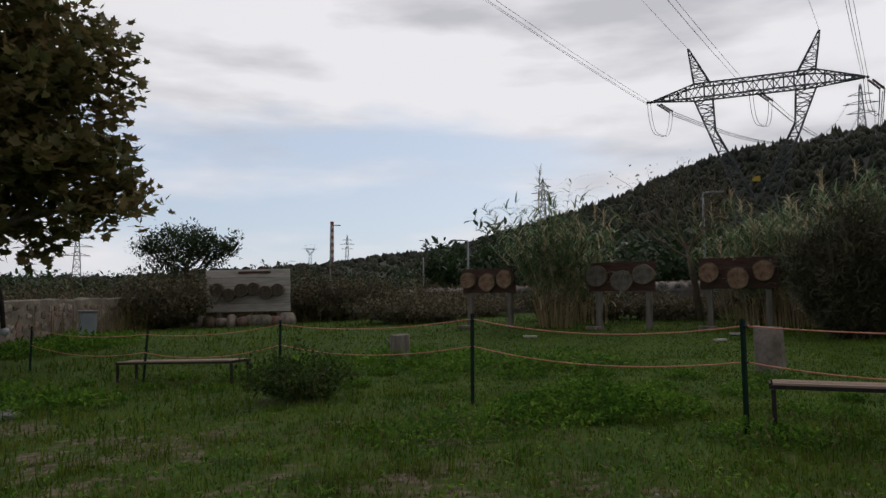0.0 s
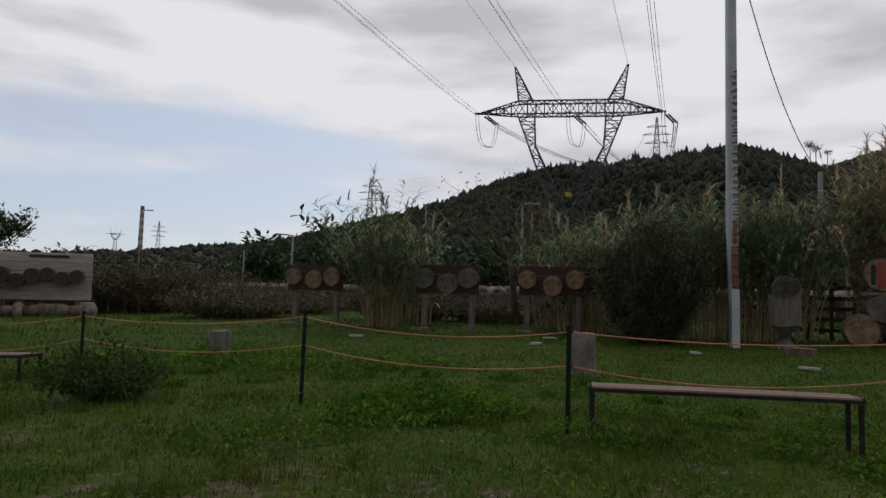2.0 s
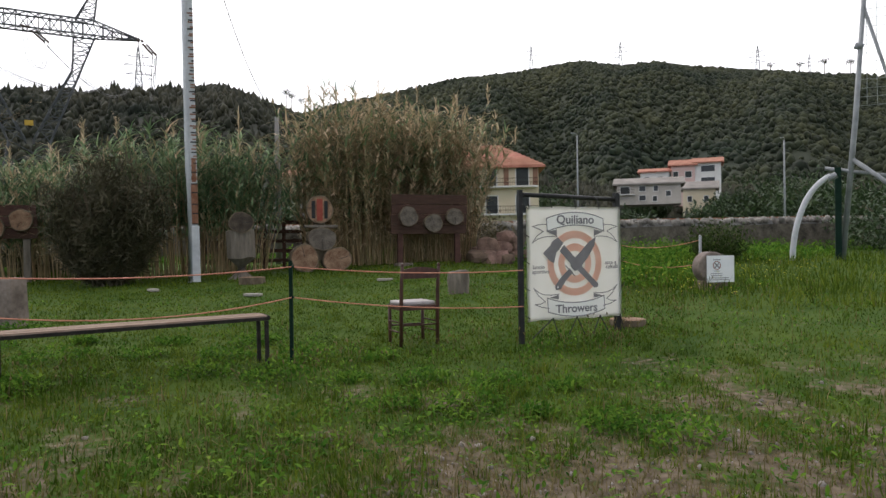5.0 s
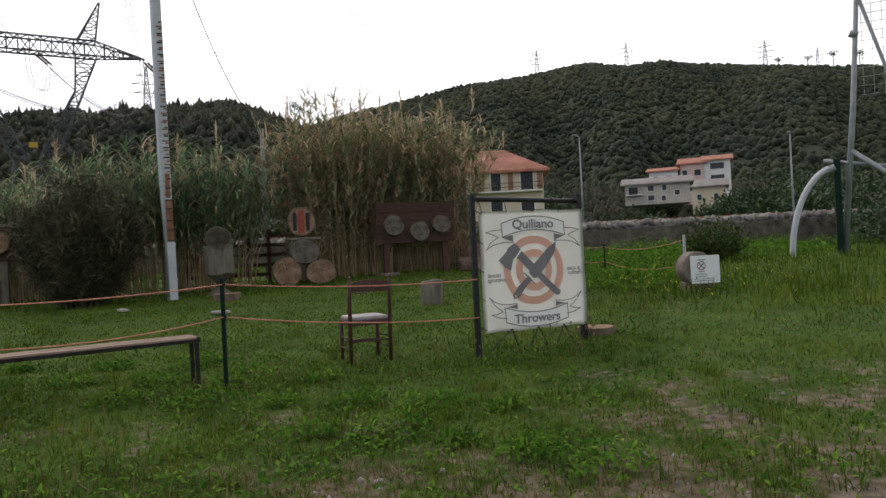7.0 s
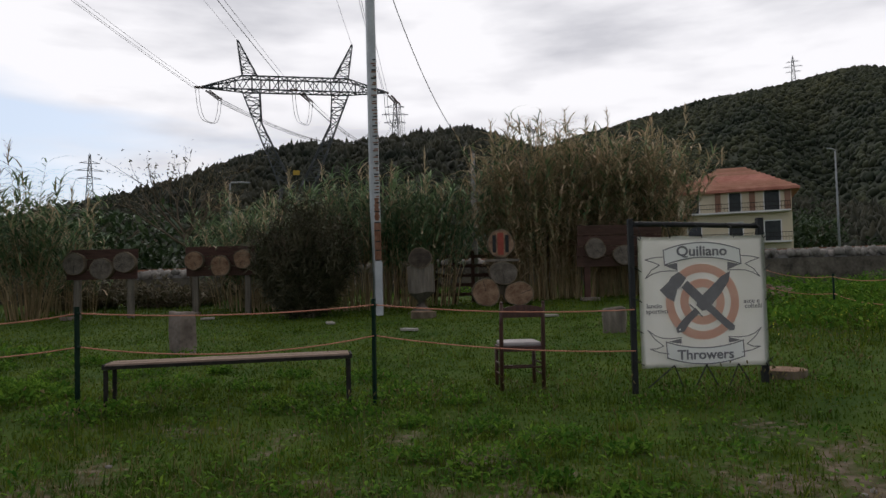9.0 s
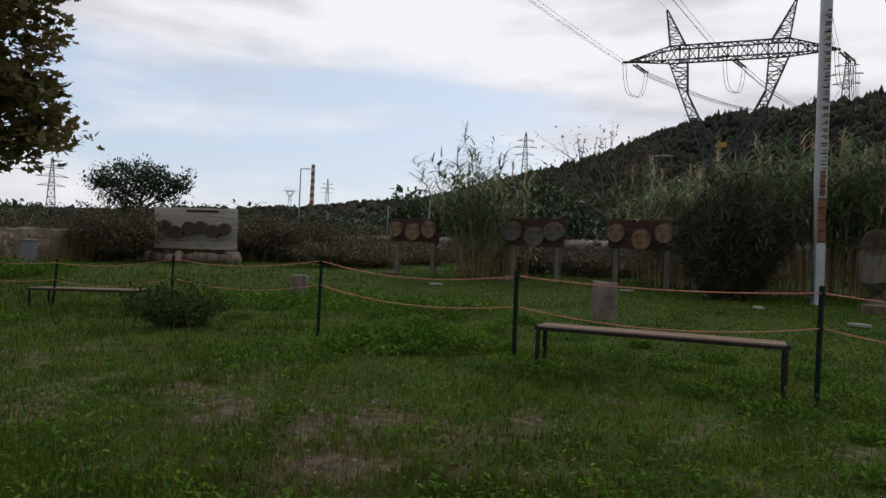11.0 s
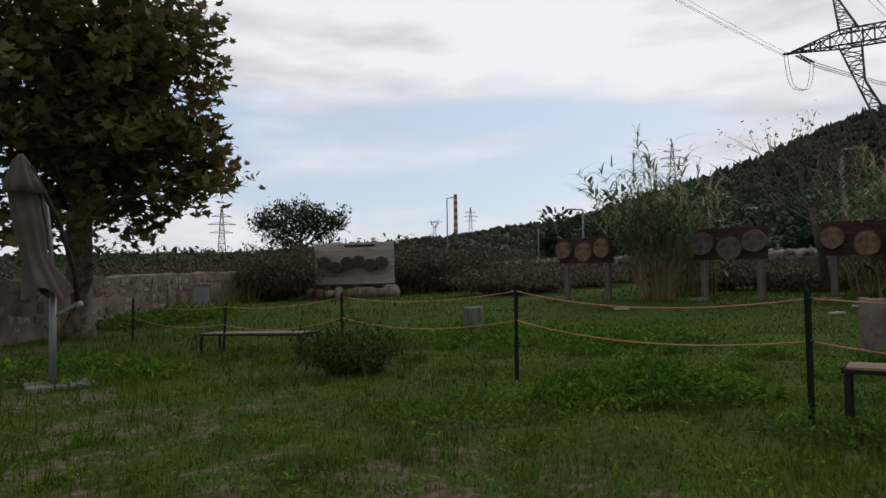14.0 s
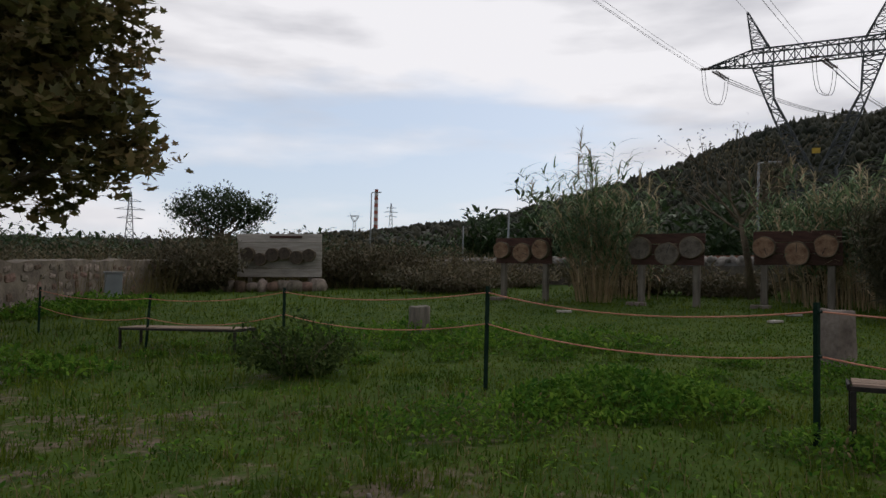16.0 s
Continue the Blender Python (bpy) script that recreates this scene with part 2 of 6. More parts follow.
M = {
    "blade": mat("grass_blade", (0.038, 0.082, 0.009), (0.122, 0.160, 0.021), 0.9, 0.9, 0, fine=4, rand=0.4, island=True, translucent=0.3, spec=0.03),
    "dry": mat("dry_grass", (0.13, 0.11, 0.045), (0.22, 0.18, 0.085), 0.6, 0.8, 0, fine=5, rand=0.3, island=True, translucent=0.25, spec=0.08),
    "weed": mat("weed_leaf", (0.045, 0.125, 0.014), (0.13, 0.235, 0.03), 2, 0.85, 0, fine=9, rand=0.45, island=True, translucent=0.3, spec=0.04),
    "plane": mat("plane_leaf", (0.07, 0.085, 0.024), (0.19, 0.135, 0.058), 0.9, 0.6, 0, fine=4, rand=0.5, island=True, translucent=0.35, spec=0.2),
    "reed": mat("reed_leaf", (0.10, 0.18, 0.085), (0.26, 0.35, 0.19), 0.5, 0.7, 0, fine=3, rand=0.55, island=True, translucent=0.2, spec=0.15),
    "reed_dry": mat("dry_reed_leaf", (0.34, 0.26, 0.16), (0.64, 0.53, 0.35), 0.6, 0.8, 0, fine=3, rand=0.55, island=True, translucent=0.22, spec=0.15),
    "cane": mat("reed_cane", (0.26, 0.18, 0.09), (0.45, 0.35, 0.19), 2, 0.6, 0, fine=8, rand=0.4, island=True),
    "bushleaf": mat("bush_leaf", (0.03, 0.055, 0.014), (0.075, 0.105, 0.032), 2, 0.85, 0, fine=9, rand=0.45, island=True, translucent=0.2, spec=0.05),
    "scrub": mat("scrub_leaf", (0.065, 0.06, 0.032), (0.17, 0.14, 0.085), 0.5, 0.8, 0, fine=4, rand=0.4, island=True, translucent=0.2),
    "broom": mat("broom_twig", (0.06, 0.06, 0.032), (0.115, 0.10, 0.06), 1, 0.8, 0, fine=4, rand=0.4, island=True, translucent=0.1),
    "darkleaf": mat("tree_leaf", (0.025, 0.045, 0.018), (0.05, 0.085, 0.03), 1, 0.6, 0, fine=4, rand=0.4, island=True, translucent=0.2),
    "forest": mat("pine_wood", (0.011, 0.016, 0.009), (0.040, 0.038, 0.021), 0.03, 0.9, 1.0, fine=0.9, rand=0.35, island=True),
    "forest_far": mat("far_wood", (0.011, 0.020, 0.010), (0.048, 0.051, 0.022), 0.010, 0.9, 1.0, fine=0.5, rand=0.45, island=True),
    "bark": mat("bark", (0.07, 0.05, 0.035), (0.20, 0.16, 0.11), 3, 0.95, 1.0, fine=25, stretch=(1, 1, 0.3)),
    "plane_bark": mat("plane_bark", (0.03, 0.022, 0.015), (0.19, 0.15, 0.10), 5, 0.9, 0.8, fine=16),
    "grain": ring_mat("sawn_end_grain", (0.17, 0.085, 0.05), (0.44, 0.29, 0.19)),
    "grain_old": ring_mat("weathered_end_grain", (0.09, 0.075, 0.06), (0.25, 0.21, 0.175)),
    "grain_dark": ring_mat("blackened_end_grain", (0.045, 0.034, 0.027), (0.14, 0.11, 0.085)),
    "board": mat("brown_board", (0.045, 0.022, 0.017), (0.095, 0.048, 0.036), 3, 0.85, 0.4, fine=30, rand=0.15, stretch=(1, 1, 5)),
    "plank": mat("bleached_plank", (0.32, 0.29, 0.26), (0.55, 0.50, 0.45), 1.2, 0.85, 0.5, fine=20, rand=0.2, stretch=(1, 1, 7)),
    "post_wood": mat("grey_post_wood", (0.10, 0.085, 0.07), (0.22, 0.19, 0.155), 3, 0.9, 0.6, fine=30, stretch=(5, 5, 0.6)),
    "slat": mat("bench_slat", (0.19, 0.135, 0.10), (0.37, 0.28, 0.215), 3, 0.85, 0.3, fine=30, rand=0.15, stretch=(0.6, 6, 6), spec=0.1),
    "iron": mat("dark_iron", (0.014, 0.013, 0.012), (0.04, 0.034, 0.03), 8, 0.75, 0.2, spec=0.12),
    "black": mat("black_frame", (0.008, 0.008, 0.009), (0.02, 0.02, 0.02), 8, 0.5, 0.1),
    "green": mat("green_post", (0.004, 0.016, 0.011), (0.012, 0.03, 0.02), 6, 0.7, 0.1, spec=0.1),
    "rope": mat("orange_rope", (0.46, 0.17, 0.11), (0.62, 0.28, 0.19), 8, 0.8, 0.2, fine=200),
    "chair": mat("chair_wood", (0.04, 0.018, 0.014), (0.095, 0.042, 0.032), 6, 0.45, 0.15, fine=40, stretch=(4, 4, 0.6)),
    "seat": mat("seat_vinyl", (0.30, 0.26, 0.26), (0.42, 0.38, 0.37), 6, 0.5, 0.2),
    "banner": mat("banner_cloth", (0.82, 0.80, 0.75), (0.88, 0.86, 0.82), 1.2, 0.6, 0.25, fine=5),
    "print": mat("grey_print", (0.17, 0.16, 0.165), (0.22, 0.21, 0.215), 6, 0.6, 0),
    "orange": mat("orange_print", (0.87, 0.57, 0.45), (0.89, 0.64, 0.52), 6, 0.6, 0),
    "red": mat("red_paint", (0.24, 0.045, 0.03), (0.36, 0.08, 0.055), 6, 0.7, 0.2),
    "white": mat("white_sheet", (0.70, 0.71, 0.72), (0.8, 0.8, 0.8), 3, 0.5, 0),
    "stone": mat("stone", (0.10, 0.08, 0.065), (0.36, 0.30, 0.245), 3, 0.95, 1.0, fine=20, rand=0.3),
    "rock": mat("pale_rock", (0.12, 0.095, 0.08), (0.29, 0.235, 0.205), 3, 0.95, 1.0, fine=18, rand=0.15),
    "redstone": mat("reddish_stone", (0.09, 0.06, 0.045), (0.26, 0.17, 0.13), 3, 0.95, 1.0, fine=20, rand=0.3),
    "mortar": mat("old_render", (0.07, 0.056, 0.045), (0.24, 0.20, 0.155), 1.6, 0.95, 1.0, fine=14),
    "concrete": mat("grey_concrete", (0.16, 0.155, 0.15), (0.28, 0.27, 0.26), 0.6, 0.9, 0.5, fine=10),
    "darkwall": mat("dark_stained_wall", (0.04, 0.034, 0.028), (0.17, 0.148, 0.12), 1.8, 0.95, 1.0, fine=9),
    "ballast": mat("ballast", (0.12, 0.11, 0.10), (0.28, 0.26, 0.23), 1, 0.95, 0.8, fine=10, rand=0.3, island=True),
    "pole": mat("pale_pole", (0.42, 0.43, 0.45), (0.58, 0.59, 0.61), 1.5, 0.6, 0.2, fine=12),
    "rust": mat("rust", (0.16, 0.06, 0.03), (0.34, 0.18, 0.12), 5, 0.85, 0.5),
    "galv": mat("galvanised_steel", (0.19, 0.20, 0.21), (0.31, 0.32, 0.33), 3, 0.55, 0.1, metal=0.3),
    "lattice": mat("pylon_steel", (0.05, 0.055, 0.06), (0.10, 0.105, 0.11), 1, 0.6, 0, metal=0.4),
    "far_lattice": mat("far_pylon_steel", (0.14, 0.145, 0.155), (0.2, 0.205, 0.215), 1, 0.7, 0),
    "insul": mat("brown_insulator", (0.05, 0.03, 0.025), (0.10, 0.06, 0.05), 3, 0.4, 0),
    "yellow": mat("yellow_plate", (0.42, 0.27, 0.03), (0.52, 0.34, 0.05), 3, 0.5, 0),
    "cable": mat("dark_cable", (0.02, 0.02, 0.02), (0.04, 0.04, 0.04), 3, 0.6, 0),
    "fabric": mat("faded_canopy", (0.075, 0.064, 0.06), (0.14, 0.12, 0.113), 3, 0.85, 0.4),
    "cream": mat("cream_render", (0.58, 0.49, 0.34), (0.68, 0.59, 0.43), 0.4, 0.9, 0.2),
    "whitewall": mat("white_render", (0.62, 0.60, 0.57), (0.76, 0.74, 0.71), 0.4, 0.9, 0.2),
    "oldwall": mat("stained_render", (0.36, 0.32, 0.28), (0.56, 0.51, 0.45), 0.5, 0.9, 0.3),
    "pink": mat("pink_render", (0.58, 0.40, 0.36), (0.66, 0.48, 0.43), 0.4, 0.9, 0.2),
    "tile": mat("terracotta_tile", (0.30, 0.125, 0.08), (0.45, 0.22, 0.15), 0.8, 0.85, 0.6, fine=6, rand=0.2),
    "greyroof": mat("grey_roof", (0.20, 0.18, 0.165), (0.32, 0.29, 0.26), 0.5, 0.9, 0.5),
    "brown": mat("brown_render", (0.22, 0.12, 0.08), (0.30, 0.17, 0.12), 0.6, 0.9, 0.3),
    "shutter": mat("dark_shutter", (0.018, 0.022, 0.022), (0.04, 0.045, 0.045), 2, 0.5, 0.1),
    "glass": mat("dark_glass", (0.02, 0.022, 0.025), (0.03, 0.032, 0.036), 2, 0.1, 0),
    "net": mat("net_cord", (0.25, 0.27, 0.27), (0.33, 0.35, 0.35), 2, 0.8, 0),
    "chimred": mat("chimney_red", (0.30, 0.09, 0.06), (0.38, 0.14, 0.10), 0.2, 0.9, 0),
    "chimwhite": mat("chimney_white", (0.48, 0.45, 0.43), (0.56, 0.53, 0.5), 0.2, 0.9, 0),
    "box": mat("grey_cabinet", (0.24, 0.26, 0.28), (0.34, 0.36, 0.38), 2, 0.6, 0.1),
    "pebble": mat("pebble", (0.15, 0.13, 0.115), (0.36, 0.33, 0.30), 9, 0.9, 0.3, rand=0.35, island=True),
    "flower": mat("yellow_flower", (0.55, 0.5, 0.03), (0.65, 0.6, 0.08), 3, 0.7, 0, rand=0.2, island=True),
}


# ---- mesh helpers ----
def link(name, bm, material, parent=None, label="", smooth=False):
    me = bpy.data.meshes.new(name)
    bm.to_mesh(me)
    bm.free()
    me.materials.append(M[material] if isinstance(material, str) else material)
    if smooth:
        me.polygons.foreach_set("use_smooth", [True] * len(me.polygons))
    ob = new(name, me)
    if parent:
        ob.parent = parent
    if label:
        ob["label"] = label
    return ob


def part(name, bm, material, parent, label="", smooth=False):
    return link(name, bm, material, parent, label, smooth)


def empty(name, m, label, category, group="", kind=""):
    e = new(name)
    e.empty_display_size = 0.2
    e.matrix_world = m
    return tagged(e, label, category, group, kind)


def bulk(name, V, F, material, parent=None, label=""):
    """One mesh from arrays: V (n, 3) places, F (m, k) corner numbers."""
    me = bpy.data.meshes.new(name)
    V, F = np.asarray(V, np.float32), np.asarray(F, np.int32)
    m, k = F.shape
    me.vertices.add(len(V))
    me.vertices.foreach_set("co", V.ravel())
    me.loops.add(m * k)
    me.loops.foreach_set("vertex_index", F.ravel())
    me.polygons.add(m)
    me.polygons.foreach_set("loop_start", np.arange(m, dtype=np.int32) * k)
    me.update(calc_edges=True)
    me.materials.append(M[material])
    ob = new(name, me)
    if parent:
        ob.parent = parent
    if label:
        ob["label"] = label
    return ob


def spread(tv, tf, places, mats):
    """Copies of a small template (tv, tf), each turned by its 3 x 3 matrix and moved: joined arrays."""
    n, k = len(places), len(tv)
    V = np.einsum("nij,kj->nki", mats, tv) + places[:, None, :]
    F = tf[None] + (np.arange(n) * k)[:, None, None]
    return V.reshape(-1, 3), F.reshape(-1, tf.shape[1])


def turns(yaw, tilt, roll, scale):
    """3 x 3 matrices: Rz(yaw) Rx(tilt) Rz(roll) times scale (a number or three for each)."""
    def rz(a):
        c, s, o, i = np.cos(a), np.sin(a), np.zeros_like(a), np.ones_like(a)
        return np.stack([np.stack([c, -s, o], -1), np.stack([s, c, o], -1), np.stack([o, o, i], -1)], -2)
    def rx(a):
        c, s, o, i = np.cos(a), np.sin(a), np.zeros_like(a), np.ones_like(a)
        return np.stack([np.stack([i, o, o], -1), np.stack([o, c, -s], -1), np.stack([o, s, c], -1)], -2)
    sc = np.asarray(scale)
    sc = sc[:, None, None] if sc.ndim == 1 else sc[:, None, :]
    return rz(yaw) @ rx(tilt) @ rz(roll) * sc


def box(bm, c, s, rz=0.0, bevel=0.0, rot=None):
    m = Matrix.Translation(c) @ (rot.to_4x4() if rot else Matrix.Rotation(rz, 4, "Z")) @ Matrix.Diagonal((*s, 1))
    vs = bmesh.ops.create_cube(bm, size=1.0, matrix=m)["verts"]
    if bevel:
        es = list({e for v in vs for e in v.link_edges})
        bmesh.ops.bevel(bm, geom=es, offset=bevel, segments=2, affect="EDGES", profile=0.6)
    return bm


def rod(bm, a, b, r0, r1=None, seg=8):
    a, b = Vector(a), Vector(b)
    d = b - a
    m = Matrix.Translation((a + b) / 2) @ d.to_track_quat("Z", "Y").to_matrix().to_4x4()
    bmesh.ops.create_cone(bm, cap_ends=True, segments=seg, radius1=r0, radius2=r0 if r1 is None else r1, depth=d.length, matrix=m)
    return bm


def tube(bm, pts, r, seg=5):
    """A tube along a line of places; r is a radius or one for each place."""
    pts = [Vector(p) for p in pts]
    rs = r if isinstance(r, (list, tuple)) else [r] * len(pts)
    rings = []
    for k, p in enumerate(pts):
        d = pts[min(k + 1, len(pts) - 1)] - pts[max(k - 1, 0)]
        q = d.to_track_quat("Z", "Y")
        rings.append([bm.verts.new(p + q @ Vector((rs[k] * math.cos(2 * math.pi * j / seg), rs[k] * math.sin(2 * math.pi * j / seg), 0))) for j in range(seg)])
    for A, B in zip(rings, rings[1:]):
        for j in range(seg):
            bm.faces.new((A[j], A[(j + 1) % seg], B[(j + 1) % seg], B[j]))
    bm.faces.new(rings[0][::-1])
    bm.faces.new(rings[-1])
    return bm


def poly(bm, pts, y0, y1):
    """A flat outline in x, z made solid between y0 and y1."""
    a = [bm.verts.new((x, y0, z)) for x, z in pts]
    b = [bm.verts.new((x, y1, z)) for x, z in pts]
    bm.faces.new(a)
    bm.faces.new(b[::-1])
    for k in range(len(pts)):
        j = (k + 1) % len(pts)
        bm.faces.new((a[j], a[k], b[k], b[j]))
    return bm


def rough_up(bm, amount, size, seed=0.0):
    for v in bm.verts:
        v.co += Vector(noise.noise_vector(v.co / size + Vector((seed, seed * 1.7, -seed)))) * amount
    return bm


def boulder(sx, sy, sz, seed, sub=2):
    bm = bmesh.new()
    bmesh.ops.create_icosphere(bm, subdivisions=sub, radius=1.0)
    for v in bm.verts:
        c = v.co
        q = Vector([math.copysign(abs(k) ** 0.6, k) for k in c])
        q *= 1 + 0.22 * noise.noise(c * 1.6 + Vector((seed, 0, seed)))
        v.co = Vector((q.x * sx, q.y * sy, q.z * sz))
    return bm


rng = np.random.default_rng(7)

# ---- ground ----
GC = np.array([(-5.7, 13.1, -0.22), (-4.0, 12.3, -0.15), (0.3, 8.7, 0.02), (2.7, 6.4, 0.10), (-0.9, 14.0, 0.17), (4.8, 10.2, 0.24), (1.5, 22.6, 0.46),
               (5.3, 20, 0.5), (8.4, 19.6, 0.5), (11.9, 14, 0.53), (14.5, 13.6, 0.62), (11.2, 7, 0.4), (7.2, 4.9, -0.05), (8.6, 3.4, 0.10),
               (14.2, 2.9, 0.38), (5.6, 5.5, 0.0), (17.6, 11.5, 0.75), (17.5, 6, 0.43), (0, 0, -0.17), (-9, 32.3, 0.2)])


def ground_plane(x, y):
    return np.clip(0.026 * np.clip(x, -16, 30) + 0.022 * np.clip(y, -8, 40) - 0.17, -0.4, 1.3)


GK = np.exp(-((GC[:, None, :2] - GC[None, :, :2]) ** 2).sum(-1) / (2 * 3.5 ** 2)) + 0.15 * np.eye(len(GC))
GW = np.linalg.solve(GK, GC[:, 2] - ground_plane(GC[:, 0], GC[:, 1]))


def gz(x, y):
    x, y = np.asarray(x, float), np.asarray(y, float)
    d = (x[..., None] - GC[:, 0]) ** 2 + (y[..., None] - GC[:, 1]) ** 2
    bumps = 0.02 * np.sin(1.7 * x + 0.6 * y) * np.sin(1.3 * y - 0.8 * x) * (np.hypot(x, y) < 60)
    return ground_plane(x, y) + (np.exp(-d / (2 * 3.5 ** 2)) * GW).sum(-1) + bumps


def g1(x, y):
    return float(gz(x, y))


def wob(x, y, f, s):
    """Cheap smooth wandering value, about -1 to 1."""
    return (np.sin(f * x * 1.0 + s + 1.3 * np.sin(f * 0.7 * y + s)) + np.sin(f * 1.13 * y - s * 1.7 + 1.5 * np.sin(f * 0.9 * x - s)) + 0.7 * np.sin(f * 2.3 * (x + y) + s) * np.sin(f * 2.1 * (x - y) - s)) / 2.4


def soil(x, y):
    """How bare the earth is: trodden strip this side of the rope, widest to the east."""
    line = (x - 0.3) * 0.62 + (y - 8.7) * 0.78
    strip = np.exp(-((line + 4.6) / 1.9) ** 2) * 0.62 + np.exp(-((line + 8.5) / 3.0) ** 2) * 0.2 + 0.25 * np.exp(-((line + 2.2) / 1.2) ** 2)
    east = 1 / (1 + np.exp(-np.clip((x - 2.6) * 1.1, -50, 50)))
    lawn = 1 - 0.75 / (1 + np.exp(-np.clip((line - 0.2) * 3, -50, 50)))
    return lawn * np.clip(strip * (0.55 + 0.36 * east) + 0.26 * wob(x, y, 1.7, 0.4) + 0.24 * wob(x, y, 4.9, 2.0) + 0.14 * wob(x, y, 11.0, 4.0) - 0.17, 0, 1)


def axis(a, b, step, far):
    inner = list(np.arange(a, b, step))
    out, d = [], step
    while inner[-1] + d < far:
        d *= 1.3
        inner.append(inner[-1] + d)
    d = step
    while inner[0] - d > -far:
        d *= 1.3
        inner.insert(0, inner[0] - d)
    return np.array(inner)


gx, gy = axis(-17, 30, 0.2, 2500), axis(-7, 40, 0.2, 2500)
GX, GY = np.meshgrid(gx, gy)
nx, ny = len(gx), len(gy)
gi = np.arange(nx * ny).reshape(ny, nx)
ground = bulk("ground", np.stack([GX, GY, gz(GX, GY)], -1).reshape(-1, 3),
              np.stack([gi[:-1, :-1], gi[:-1, 1:], gi[1:, 1:], gi[1:, :-1]], -1).reshape(-1, 4), "blade")
ground.data.polygons.foreach_set("use_smooth", [True] * len(ground.data.polygons))
att = ground.data.attributes.new("bare", "FLOAT", "POINT")
att.data.foreach_set("value", soil(GX, GY).ravel().astype(np.float32))
tagged(ground, "rough green lawn with trodden bare earth patches", "ground", kind="structure")
gm = mat("ground_earth", (0.030, 0.066, 0.008), (0.07, 0.108, 0.016), 1.3, 0.95, 0.8, fine=30, spec=0.1)
gn, gl = gm.node_tree.nodes, gm.node_tree.links
g_at = gn.new("ShaderNodeAttribute")
g_at.attribute_name = "bare"
g_no = gn.new("ShaderNodeTexNoise")
g_no.inputs["Scale"].default_value, g_no.inputs["Detail"].default_value = 9, 6
gl.new(gn.new("ShaderNodeTexCoord").outputs["Object"], g_no.inputs["Vector"])
g_ad = gn.new("ShaderNodeMath")
g_ad.operation = "ADD"
gl.new(g_at.outputs["Fac"], g_ad.inputs[0])
gl.new(g_no.outputs[0], g_ad.inputs[1])
g_mr = gn.new("ShaderNodeMapRange")
g_mr.inputs["From Min"].default_value, g_mr.inputs["From Max"].default_value = 0.62, 0.9
gl.new(g_ad.outputs[0], g_mr.inputs["Value"])
g_soil = gn.new("ShaderNodeValToRGB")
g_soil.color_ramp.elements[0].color, g_soil.color_ramp.elements[1].color = (0.055, 0.042, 0.026, 1), (0.20, 0.158, 0.115, 1)
g_soil.color_ramp.elements[0].position, g_soil.color_ramp.elements[1].position = 0.3, 0.7
gl.new(g_no.outputs[0], g_soil.inputs[0])
g_mix = gn.new("ShaderNodeMixRGB")
gl.new(g_mr.outputs[0], g_mix.inputs["Fac"])
gl.new(gn["Principled BSDF"].inputs["Base Color"].links[0].from_socket, g_mix.inputs["Color1"])
gl.new(g_soil.outputs[0], g_mix.inputs["Color2"])
gl.new(g_mix.outputs[0], gn["Principled BSDF"].inputs["Base Color"])
ground.data.materials.clear()
ground.data.materials.append(gm)

# ---- hills and woods ----
NEAR = np.array([(-60, 1.2, 700), (-40, 1.3, 700), (-25, 1.7, 700), (-12, 2.6, 700), (-3, 3.5, 620), (2, 4.3, 520), (12, 6.8, 380), (15, 7.7, 360), (19.5, 9.5, 340),
                 (24, 10.6, 330), (31, 11.2, 330), (38, 11.9, 330), (42, 10.8, 330), (46, 9, 330), (55, 6, 330), (70, 3.6, 330), (95, 3, 330)], float)
FAR = np.array([(34, 6.7, 900), (44, 9.9, 900), (47, 10.9, 900), (52, 11.9, 900), (56, 12.8, 900), (60, 13.0, 900), (67, 13.8, 900), (70, 13.2, 900), (76, 12.7, 900),
                (80, 11.9, 900), (88, 10.6, 900), (100, 9.7, 900)], float)
NEAR[:, 1] += 0.4 * np.clip((NEAR[:, 0] - 4) / 8, 0, 1)
FAR[:, 1] += 0.5


